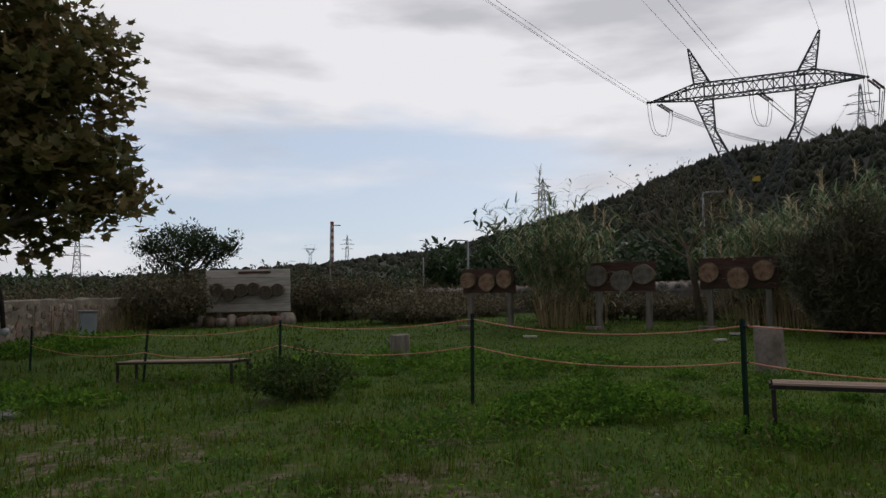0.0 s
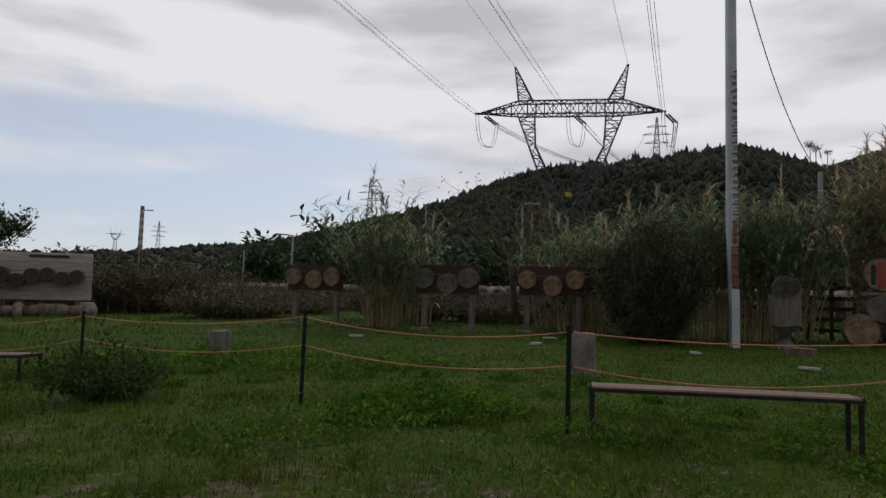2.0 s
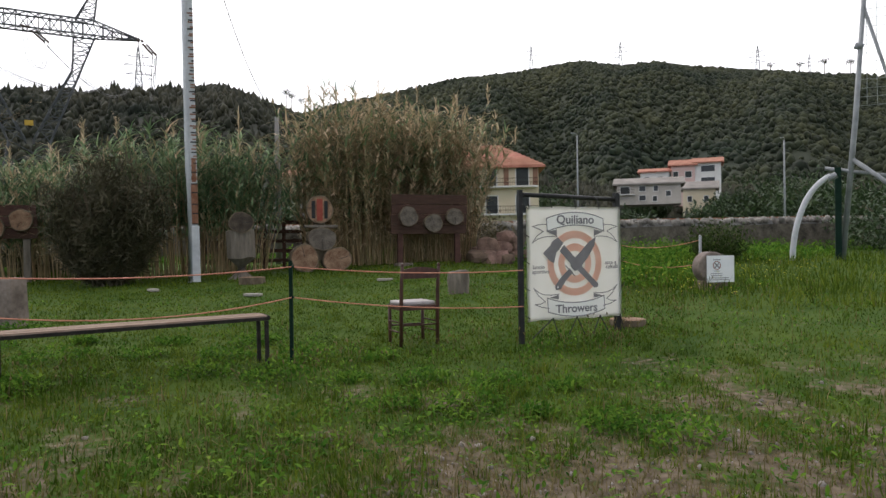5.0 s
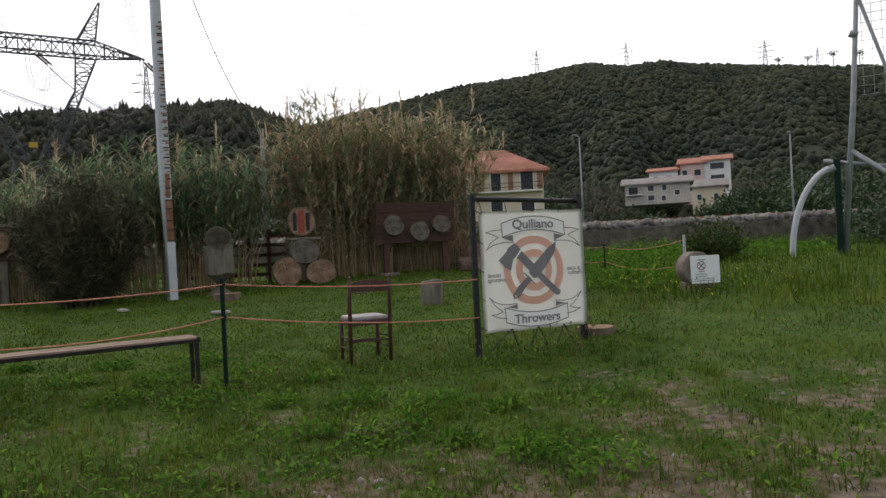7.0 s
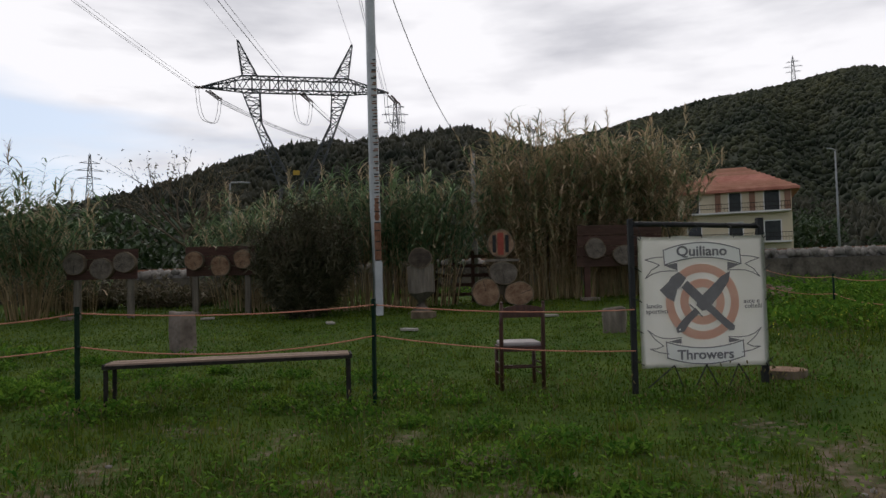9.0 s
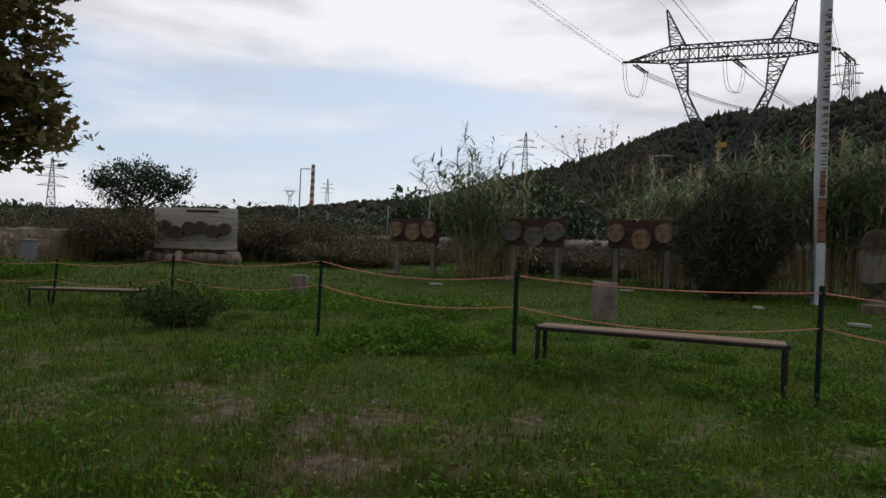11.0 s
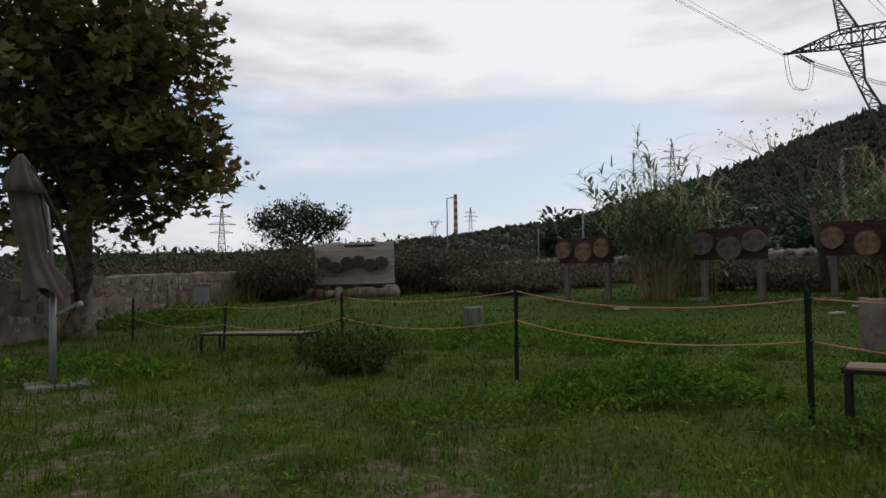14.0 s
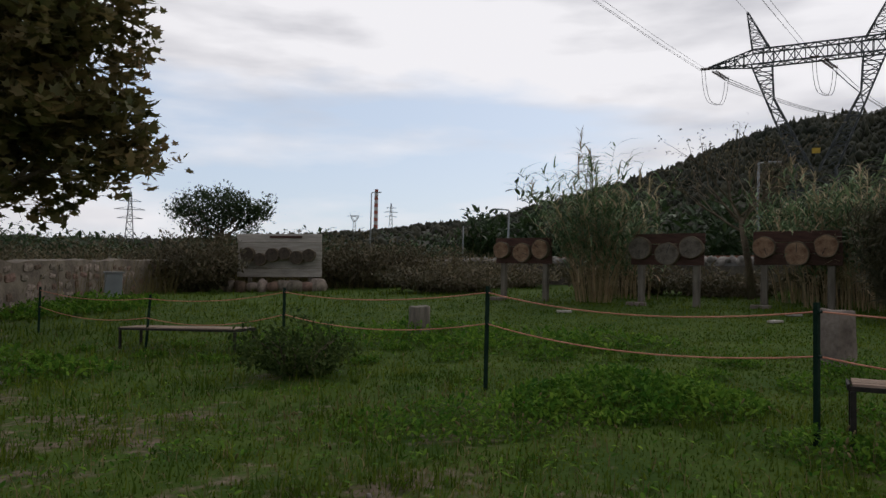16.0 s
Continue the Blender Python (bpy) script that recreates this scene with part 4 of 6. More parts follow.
slab(10.95, 12.4, 0.31, 0.16, "pale freshly sawn slab lying on the lawn")
slab(9.75, 3.0, 0.26, 0.09, "flat sawn slab beside the banner")
for k, (x, y) in enumerate(((2.2, 17.5), (6.2, 15.5), (8.8, 13.0), (9.2, 10.3), (12.4, 9.6), (7.3, 17.2))):
    bm = bmesh.new()
    box(bm, (0, 0, 0.02), (0.34, 0.16, 0.05), bevel=0.012)
    o = tagged(link("wood_offcut", bm, "plank"), "small pale wood offcut lying on the lawn", "offcut", "offcuts on the lawn")
    o.matrix_world = pose(x, y, g1(x, y) + 0.02, 0, 0, k * 37)


# ---- banner in a black frame ----
def text_mesh(name, body, size, parent, m, material, bold=0.0, squeeze=1.0):
    cu = bpy.data.curves.new(name, "FONT")
    cu.body, cu.size, cu.align_x, cu.align_y, cu.extrude, cu.offset = body, size, "CENTER", "CENTER", 0.0008, bold
    tmp = bpy.data.objects.new(name, cu)
    scene.collection.objects.link(tmp)
    me = bpy.data.meshes.new_from_object(tmp.evaluated_get(bpy.context.evaluated_depsgraph_get()))
    bpy.data.objects.remove(tmp)
    for v in me.vertices:
        v.co.x *= squeeze
    me.materials.clear()
    me.materials.append(M[material])
    ob = new(name, me)
    ob.parent = parent
    ob.matrix_local = m
    return ob


def flat_ring(r0, r1, n=48):
    bm = bmesh.new()
    a = [bm.verts.new((r0 * math.cos(2 * math.pi * k / n), 0, r0 * math.sin(2 * math.pi * k / n))) for k in range(n)]
    b = [bm.verts.new((r1 * math.cos(2 * math.pi * k / n), 0, r1 * math.sin(2 * math.pi * k / n))) for k in range(n)]
    for k in range(n):
        bm.faces.new((a[k], a[(k + 1) % n], b[(k + 1) % n], b[k]))
    bmesh.ops.solidify(bm, geom=bm.faces, thickness=0.001)
    return bm


def banner():
    d = SIGN_R - SIGN_L
    L = d.length
    zg = g1(8.6, 3.4) + 0.06
    ang = math.degrees(math.atan2(d.y, d.x))
    e = empty("banner_sign", pose(SIGN_L.x, SIGN_L.y, zg, 0, 0, ang), "white cloth banner laced into a black frame", "sign")
    for nm, x, h, r in (("frame_post", 0, 1.86, 0.03), ("frame_post", L, 1.85, 0.035)):
        bm = bmesh.new()
        box(bm, (x, 0.055, h / 2 - 0.06), (2 * r, 2 * r, h + 0.12), bevel=0.006)
        part(nm, bm, "black", e)
    bm = bmesh.new()
    tube(bm, [(0.0, 0.055, 1.80), (L * 0.4, 0.055, 1.785), (L, 0.055, 1.755)], 0.03, 8)
    part("top_bar", bm, "black", e, smooth=True)
    # cloth, a little slack
    x0, x1, z0, z1 = 0.06, L + 0.02, 0.17, 1.655
    bm = bmesh.new()
    n = 24
    grid = []
    for j in range(n + 1):
        row = []
        for i in range(n + 1):
            u, v = i / n, j / n
            edge = 0.012 * (abs(math.sin(u * math.pi * 3)) * (abs(v - 0.5) > 0.49) )
            y = 0.006 * math.sin(u * 9 + v * 4) * math.sin(v * 5) + 0.004 * math.sin(14 * (u - v))
            row.append(bm.verts.new((x0 + (x1 - x0) * u, y, z0 + (z1 - z0) * v + (edge if v < 0.5 else -edge))))
        grid.append(row)
    for j in range(n):
        for i in range(n):
            bm.faces.new((grid[j][i], grid[j][i + 1], grid[j + 1][i + 1], grid[j + 1][i]))
    bmesh.ops.solidify(bm, geom=bm.faces, thickness=0.003)
    cloth = part("banner_cloth", bm, "banner", e, "white printed cloth", True)
    W, H = x1 - x0, z1 - z0
    cx, cz = (x0 + x1) / 2 - 0.0, (z0 + z1) / 2

    def P(u, v):
        return (cx + (u - 0.5) * W, cz + (0.5 - v) * H)
    yf = -0.016
    for k, (a, b) in enumerate(((0.223, 0.288), (0.11, 0.175))):
        bm = flat_ring(a * W, b * W)
        o = part("printed_ring", bm, "orange", cloth, "faded orange target ring")
        o.location = (P(0.488, 0.503)[0], yf, P(0.488, 0.503)[1])

    def shape(nm, pts, m, dy=0.0):
        bm = bmesh.new()
        poly(bm, [P(u, v) for u, v in pts], yf - 0.0012 - dy, yf - 0.0002 - dy)
        bmesh.ops.recalc_face_normals(bm, faces=bm.faces)
        return part(nm, bm, m, cloth)

    def strip(nm, line, width, m="print", dy=0.0):
        bm = bmesh.new()
        pts = [Vector((*P(u, v), 0)) for u, v in line]
        for a, b in zip(pts, pts[1:]):
            t = (b - a).normalized()
            nrm = Vector((-t.y, t.x, 0)) * width / 2
            q = [a + nrm - t * width / 2, b + nrm + t * width / 2, b - nrm + t * width / 2, a - nrm - t * width / 2]
            poly(bm, [(p.x, p.y) for p in q], yf - 0.0012 - dy, yf - 0.0002 - dy)
        bmesh.ops.recalc_face_normals(bm, faces=bm.faces)
        return part(nm, bm, m, cloth)

    def arc(u0, u1, v, bend, n=10):
        return [(u0 + (u1 - u0) * k / n, v - bend * 4 * (k / n) * (1 - k / n)) for k in range(n + 1)]
    # axe and knife, crossed
    shape("printed_axe_handle", [(0.374, 0.342), (0.488, 0.453), (0.56, 0.53), (0.666, 0.632), (0.736, 0.692), (0.727, 0.723), (0.691, 0.726), (0.533, 0.581), (0.454, 0.521), (0.326, 0.393)], "print", 0.002)
    shape("printed_axe_head", [(0.308, 0.274), (0.366, 0.322), (0.32, 0.384), (0.293, 0.405), (0.265, 0.499), (0.212, 0.47), (0.155, 0.41), (0.232, 0.342), (0.246, 0.313)], "print", 0.004)
    shape("printed_blade", [(0.711, 0.274), (0.697, 0.35), (0.633, 0.444), (0.524, 0.564), (0.48, 0.573), (0.436, 0.53), (0.446, 0.487), (0.545, 0.402), (0.636, 0.316)], "print", 0.006)
    shape("printed_grip", [(0.427, 0.547), (0.461, 0.586), (0.388, 0.65), (0.333, 0.726), (0.28, 0.735), (0.271, 0.70), (0.327, 0.632)], "print", 0.008)
    shape("printed_grip_hole", [(0.292, 0.705), (0.305, 0.70), (0.308, 0.713), (0.296, 0.718)], "banner", 0.010)
    strip("printed_guard", [(0.387, 0.525), (0.477, 0.612)], 0.014, dy=0.010)
    # curved ribbons with folded tails
    for v0, v1, bend, low in ((0.11, 0.222, 0.055, False), (0.80, 0.92, -0.05, True)):
        top = arc(0.19, 0.79, v0, bend, 16)
        bot = arc(0.197, 0.797, v1, bend, 16)
        for u_side in (0, 1):
            f = (lambda u: u) if u_side == 0 else (lambda u: 0.987 - u)
            fold = [(0.207, 0.80), (0.308, 0.775), (0.309, 0.815)] if low else [(0.196, 0.225), (0.296, 0.205), (0.297, 0.265)]
            shape("ribbon_fold", [(f(u), v) for u, v in fold], "print", 0.011)
            if low:
                ln = [(0.205, 0.889), (0.13, 0.876), (0.064, 0.85), (0.12, 0.848), (0.167, 0.829), (0.10, 0.775), (0.051, 0.709), (0.10, 0.748), (0.157, 0.769), (0.23, 0.776), (0.308, 0.769)]
            else:
                ln = [(0.188, 0.16), (0.11, 0.165), (0.046, 0.18), (0.11, 0.20), (0.156, 0.222), (0.09, 0.262), (0.045, 0.32), (0.10, 0.288), (0.16, 0.27), (0.23, 0.266), (0.297, 0.268)]
            strip("ribbon_tail", [(f(u), v) for u, v in ln], 0.010, dy=0.014)
        shape("printed_ribbon", top + bot[::-1], "banner", 0.012)
        strip("ribbon_outline", top + bot[::-1] + [top[0]], 0.012, dy=0.014)
    face = Matrix.Rotation(radians(90), 4, "X")
    for nm, body, u, v, size, sq in (("printed_name", "Quiliano", 0.49, 0.122, 0.155, 1.1), ("printed_name", "Throwers", 0.494, 0.902, 0.15, 1.08), ("printed_word", "lancio", 0.105, 0.53, 0.072, 1.05), ("printed_word", "sportivo", 0.125, 0.57, 0.072, 1.05), ("printed_word", "asce e", 0.868, 0.505, 0.072, 1.05), ("printed_word", "coltelli", 0.88, 0.543, 0.072, 1.05)):
        x, z = P(u, v)
        text_mesh(nm, body, size, cloth, Matrix.Translation((x, yf - 0.018, z)) @ face, "print", 0.003 if size > 0.1 else 0.001, sq)
    # lacing
    for u in (0.02, 0.25, 0.5, 0.75, 0.98):
        x, z = P(u, 0.005)
        bm = bmesh.new()
        tube(bm, [(x, -0.022, z - 0.02), (x - 0.03, -0.036, z + 0.09), (x - 0.06, 0.02, 1.79), (x - 0.10, 0.09, 1.78)], 0.006)
        part("lace", bm, "cable", e)
    for u, x2 in ((0.25, -0.3), (0.25, 0.1), (0.5, -0.12), (0.5, 0.14), (0.75, -0.1), (0.75, 0.16), (0.97, 0.1)):
        x, z = P(u, 0.99)
        bm = bmesh.new()
        tube(bm, [(x, -0.022, z + 0.02), (x + x2, 0.0, -0.04)], 0.008)
        part("lace", bm, "cable", e)
    for v in (0.03, 0.27, 0.5, 0.73, 0.97):
        for u, xp in ((0.015, -0.03), (0.985, L + 0.045)):
            x, z = P(u, v)
            bm = bmesh.new()
            tube(bm, [(x, -0.022, z), ((x + xp) / 2, -0.045, z + 0.03), (xp, -0.05, z + 0.06)], 0.006)
            part("lace", bm, "cable", e)


banner()


# ---- notice on a round block ----
def notice():
    x, y = 14.25, 2.85
    z = g1(x, y)
    e = empty("notice_block", pose(x, y, z, 0, 0, -46), "pale round block carrying a small white notice", "notice")
    bm = bmesh.new()
    rod(bm, (0, 0.05, 0.45), (0, 0.33, 0.45), 0.31, None, 28)
    bmesh.ops.bevel(bm, geom=list(bm.edges), offset=0.02, segments=1, affect="EDGES")
    part("round_block", bm, "rock", e)
    bm = bmesh.new()
    box(bm, (0.03, 0.2, 0.08), (0.55, 0.3, 0.22), bevel=0.02)
    part("foot", bm, "bark", e)
    bm = bmesh.new()
    box(bm, (0.13, 0.025, 0.42), (0.58, 0.012, 0.52), bevel=0.003)
    s = part("notice_sheet", bm, "white", e, "white printed sheet")
    o = part("printed_ring", flat_ring(0.07, 0.085, 28), "red", s)
    o.location = (0.05, 0.0165, 0.49)
    for k, (xx, zz, w, h, a) in enumerate(((0.05, 0.49, 0.15, 0.02, 0.8), (0.05, 0.49, 0.15, 0.02, -0.8), (0.05, 0.6, 0.16, 0.015, 0), (0.05, 0.38, 0.12, 0.012, 0), (0.04, 0.33, 0.24, 0.012, 0), (0.04, 0.29, 0.24, 0.012, 0), (0.1, 0.245, 0.4, 0.012, 0), (0.1, 0.21, 0.4, 0.012, 0))):
        bm = bmesh.new()
        box(bm, (0, 0, 0), (w, 0.002, h))
        o = part("printed_bar", bm, "print", s)
        o.matrix_local = Matrix.Translation((xx, 0.0165 - 0.002 * (k < 2), zz)) @ Matrix.Rotation(a, 4, "Y")


notice()
for x, y, h, mt in ((14.75, 3.25, 1.05, "galv"), (17.48, 6.03, 0.86, "green"), (20.2, 9.2, 0.9, "green")):
    p = empty("fence_post", pose(x, y, g1(x, y) - 0.05, 0, 0, 10), "slim stake carrying rope in tall grass", "fence post", "rope fence posts")
    bm = bmesh.new()
    rod(bm, (0, 0, 0), (0, 0, h + 0.05), 0.028 if mt == "galv" else 0.022)
    part("stake", bm, mt, p, smooth=True)
    bm = bmesh.new()
    bmesh.ops.create_uvsphere(bm, u_segments=8, v_segments=6, radius=0.03, matrix=Matrix.Translation((0, 0, h + 0.05)))
    part("cap", bm, mt, p, smooth=True)
za, zb, zc_ = g1(14.75, 3.25), g1(17.48, 6.03), g1(20.2, 9.2)
rope([(14.75, 3.25, za + 0.98), (17.48, 6.03, zb + 0.82), (20.2, 9.2, zc_ + 0.85)], (0.12, 0.1), "yellowed rope strung across the tall grass", group="fence ropes")
rope([(14.75, 3.25, za + 0.5), (17.48, 6.03, zb + 0.45), (20.2, 9.2, zc_ + 0.4)], (0.14, 0.1), "slack yellowed rope low over the grass", group="fence ropes")


# ---- tall pale pole with a notched rusty channel, and the wire from it ----
px_, py_ = 11.0, 14.66
pole = empty("utility_pole", pose(px_, py_, g1(px_, py_) - 0.1, 0, -0.6, -36), "tall pale grey pole with rust-stained notched channel", "pole")
bm = bmesh.new()
tube(bm, [(-0.02, 0, 0), (-0.02, 0, 3), (-0.01, 0, 11)], [0.125, 0.115, 0.095], 12)
part("shaft", bm, "pole", pole, smooth=True)
bm = bmesh.new()
box(bm, (0.07, -0.09, 0.75), (0.19, 0.2, 1.5), bevel=0.02)
part("foot_sleeve", bm, "pole", pole)
bm = bmesh.new()
box(bm, (0.07, -0.09, 6.2), (0.15, 0.18, 9.4), bevel=0.01)
part("channel", bm, "pole", pole)
bm = bmesh.new()
box(bm, (0.07, -0.096, 2.05), (0.154, 0.184, 1.0))
box(bm, (0.07, -0.096, 2.9), (0.10, 0.184, 0.6))
part("rust_band", bm, "rust", pole, "rust stained sheet")
for k in range(64):
    z = 1.55 + k * 0.085 + 0.02 * math.sin(k * 3)
    bm = bmesh.new()
    w = 0.145 if k < 18 else 0.06 + 0.08 * abs(math.sin(k * 1.9))
    box(bm, (0.148 - w / 2, -0.188, z), (w, 0.022, 0.03))
    part("notch", bm, "rust" if k % 3 else "black", pole)


def post_lamp(name, x, y, z0, h, r, arm, label, cat, material="galv", yaw=0):
    e = empty(name, pose(x, y, z0, 0, 0, yaw), label, cat)
    bm = bmesh.new()
    tube(bm, [(0, 0, 0), (0, 0, h * 0.5), (0, 0, h)], [r, r * 0.85, r * 0.6], 8)
    part("post", bm, material, e, smooth=True)
    if arm:
        bm = bmesh.new()
        rod(bm, (0, 0, h), (arm, 0, h + 0.06), r * 0.5)
        part("arm", bm, material, e)
        bm = bmesh.new()
        box(bm, (arm + 0.2, 0, h + 0.06), (0.75, 0.28, 0.11), bevel=0.03)
        part("lamp_head", bm, material, e)
    return e


post_lamp("concrete_post", 17.6, 18.83, 0.6, 5.5, 0.12, 0, "grey concrete post standing among reeds", "post", "concrete")
post_lamp("concrete_post", 21.0, 21.1, 0.6, 3.5, 0.1, 0, "short grey concrete post by the railway", "post", "concrete")
for x, y, zt, yaw in ((64.3, 27.4, 12.0, 180), (74.3, 10.3, 11.05, 180), (2.5, 60.0, 6.5, 180), (-13.96, 89, 11.0, 0), (16.2, 42.1, 7.9, 0)):
    post_lamp("street_lamp", x, y, 0.9, zt - 0.9, 0.11, 0.7, "slender galvanised street lamp by the railway", "street lamp", yaw=yaw)["group"] = "street lamps"
post_lamp("street_lamp", -1.6, 70, 0.9, 4.8, 0.09, 0, "plain grey post beside the distant road", "post")


def wire(pts, sag, r, label, material="cable", name="cable", n=16):
    a, b = Vector(pts[0]), Vector(pts[1])
    bm = bmesh.new()
    tube(bm, [a.lerp(b, k / n) - Vector((0, 0, 4 * sag * (k / n) * (1 - k / n))) for k in range(n + 1)], r, 4)
    return tagged(link(name, bm, material), label, "cable", "overhead cables")


wire([(11.0, 14.6, 10.6), (17.6, 18.83, 6.05)], 0.9, 0.014, "thin black cable from pole to concrete post")


# ---- power pylon ----
def strut(bm, a, b, w):
    a, b = Vector(a), Vector(b)
    d = b - a
    bmesh.ops.create_cube(bm, size=1.0, matrix=Matrix.Translation((a + b) / 2) @ d.to_track_quat("Z", "Y").to_matrix().to_4x4() @ Matrix.Diagonal((w, w, d.length, 1)))


def truss(bm, A, B, n, w, wb):
    """A four-sided lattice between two rings of four corners."""
    A, B = [Vector(p) for p in A], [Vector(p) for p in B]
    ring = lambda f: [a.lerp(b, f) for a, b in zip(A, B)]
    for a, b in zip(A, B):
        strut(bm, a, b, w)
    for k in range(n):
        P0, P1 = ring(k / n), ring((k + 1) / n)
        for j in range(4):
            i = (j + 1) % 4
            strut(bm, P0[j] if k % 2 else P0[i], P1[i] if k % 2 else P1[j], wb)
            if k:
                strut(bm, P0[j], P0[i], wb)


def square(cx, cy, z, hx, hy):
    return [(cx - hx, cy - hy, z), (cx + hx, cy - hy, z), (cx + hx, cy + hy, z), (cx - hx, cy + hy, z)]


def pylon():
    mid = Vector((39.5, 84.9, 1.0))
    e = empty("power_pylon", pose(mid.x, mid.y, 1.0, 0, 0, -25), "dark steel lattice power pylon with wide crossarm", "pylon")
    w, wb = 0.17, 0.10
    # legs from the ground to the waist, splayed arms up to the beam
    bm = bmesh.new()
    truss(bm, square(0, 0, 0, 4.2, 3.4), square(0, 0, 13, 2.0, 1.4), 5, 0.2, 0.11)
    part("tower_base", bm, "lattice", e)
    for s in (-1, 1):
        bm = bmesh.new()
        truss(bm, square(s * 1.2, 0, 13, 0.9, 1.3), square(s * 5.0, 0, 21.9, 0.45, 0.9), 6, w, wb)
        truss(bm, square(s * 5.0, 0, 21.9, 0.45, 0.9), square(s * 5.9, 0, 26.2, 1.15, 0.9), 4, w, wb)
        part("fork_arm", bm, "lattice", e)
        bm = bmesh.new()
        truss(bm, square(s * 5.95, 0, 28.0, 1.0, 0.9), square(s * 7.55, 0, 33.0, 0.06, 0.06), 6, 0.13, 0.07)
        part("earth_peak", bm, "lattice", e)
    bm = bmesh.new()
    A = [(-6.9, -0.9, 26.2), (-6.9, 0.9, 26.2), (-6.9, 0.9, 28.0), (-6.9, -0.9, 28.0)]
    B = [(6.9, -0.9, 26.2), (6.9, 0.9, 26.2), (6.9, 0.9, 28.0), (6.9, -0.9, 28.0)]
    truss(bm, A, B, 12, w, wb)
    for s in (-1, 1):
        C = A if s < 0 else B
        T = [(s * 12.1, y * 0.15, 26.5 + 0.1 * z) for y, z in ((-1, 0), (1, 0), (1, 1), (-1, 1))]
        truss(bm, C, T, 5, w * 0.8, wb)
    part("crossarm", bm, "lattice", e)
    for x in (-12.1, 0.0, 12.1):
        for s in (-1, 1):
            for dx in (-0.22, 0.22):
                bm = bmesh.new()
                a, b = Vector((x + dx + 0.3 + s * 0.3, s * 0.6, 26.3)), Vector((x + dx + (2.0 if s > 0 else -0.3), s * 2.3, 25.9 - 0.4 * (s > 0)))
                for k in range(9):
                    p = a.lerp(b, (k + 0.5) / 9)
                    rod(bm, p - (b - a).normalized() * 0.05, p + (b - a).normalized() * 0.05, 0.16, 0.12)
                part("insulator_string", bm, "insul", e)
        for dx in (-0.2, 0.2):
            bm = bmesh.new()
            tube(bm, [(x + dx - 0.3 + 2.3 * k / 14, -2.3 + 4.6 * k / 14, 25.9 - 4.0 * (1 - (2 * k / 14 - 1) ** 4) ** 0.8) for k in range(15)], 0.035, 4)
            part("jumper_loop", bm, "cable", e)
    bm = bmesh.new()
    box(bm, (0.0, -3.2, 14.8), (0.85, 0.05, 0.6))
    part("warning_plate", bm, "yellow", e, "yellow warning plate")
    return e


pyl = pylon()
PM = pose(39.5, 84.9, 1.0, 0, 0, -25)
d_in = Vector((-0.56, -0.828, 0.0))
d_out = Vector((0.62, 0.785, 0.0))
for x in (-12.1, 0.0, 12.1):
    a, b = PM @ Vector((x - 0.3, -2.3, 25.9)), PM @ Vector((x + 2.0, 2.3, 25.5))
    for dx, dz in ((-0.25, 0), (0.25, 0), (0, -0.4)):
        off = Vector((dx, -dx * 0.5, dz))
        wire([a + off, a + off + d_in * 260 + Vector((0, 0, 16))], 7.5, 0.022, "bundled overhead power line conductor", name="power_line", n=40)
        wire([b + off, Vector((238 + x * 0.6, 381, 112)) + off], 12, 0.05, "bundled overhead power line conductor", name="power_line", n=24)
for s in (-1, 1):
    a = PM @ Vector((s * 7.55, 0, 33.0))
    wire([a, a + d_in * 260 + Vector((0, 0, 16))], 6, 0.022, "thin earth wire above the conductors", name="earth_wire", n=40)


def small_pylon(x, y, ztop, h, fork):
    """Distant lattice tower on the skyline."""
    e = empty("distant_pylon", Matrix.Translation((x, y, ztop - h)) @ Matrix.Rotation(-math.atan2(x, y), 4, "Z"), "distant pale lattice pylon on the skyline", "pylon", "distant pylons")
    w = max(0.2, h * 0.011)
    bm = bmesh.new()
    if fork:
        truss(bm, square(0, 0, -6, h * 0.1, h * 0.1), square(0, 0, h * 0.55, h * 0.05, h * 0.05), 5, w, w * 0.7)
        for s in (-1, 1):
            truss(bm, square(0, 0, h * 0.55, h * 0.04, h * 0.04), square(s * h * 0.17, 0, h * 0.8, h * 0.03, h * 0.03), 3, w, w * 0.7)
            strut(bm, (s * h * 0.17, 0, h * 0.8), (s * h * 0.2, 0, h), w)
            strut(bm, (s * h * 0.17, 0, h * 0.83), (s * h * 0.36, 0, h * 0.8), w)
        truss(bm, [(-h * 0.17, -w, h * 0.78), (-h * 0.17, w, h * 0.78), (-h * 0.17, w, h * 0.84), (-h * 0.17, -w, h * 0.84)], [(h * 0.17, -w, h * 0.78), (h * 0.17, w, h * 0.78), (h * 0.17, w, h * 0.84), (h * 0.17, -w, h * 0.84)], 6, w, w * 0.7)
    else:
        truss(bm, square(0, 0, -6, h * 0.09, h * 0.09), square(0, 0, h, h * 0.012, h * 0.012), 9, w, w * 0.7)
        for f, l in ((0.55, 0.2), (0.7, 0.24), (0.84, 0.17)):
            strut(bm, (-h * l, 0, h * f), (h * l, 0, h * f), w)
            strut(bm, (-h * l, 0, h * f), (0, 0, h * (f + 0.05)), w * 0.7)
            strut(bm, (h * l, 0, h * f), (0, 0, h * (f + 0.05)), w * 0.7)
    part("lattice", bm, "far_lattice", e)
    bm = bmesh.new()
    strut(bm, (0, 0, h), (0, 0, h * 1.03), w)
    part("tip", bm, "far_lattice", e)


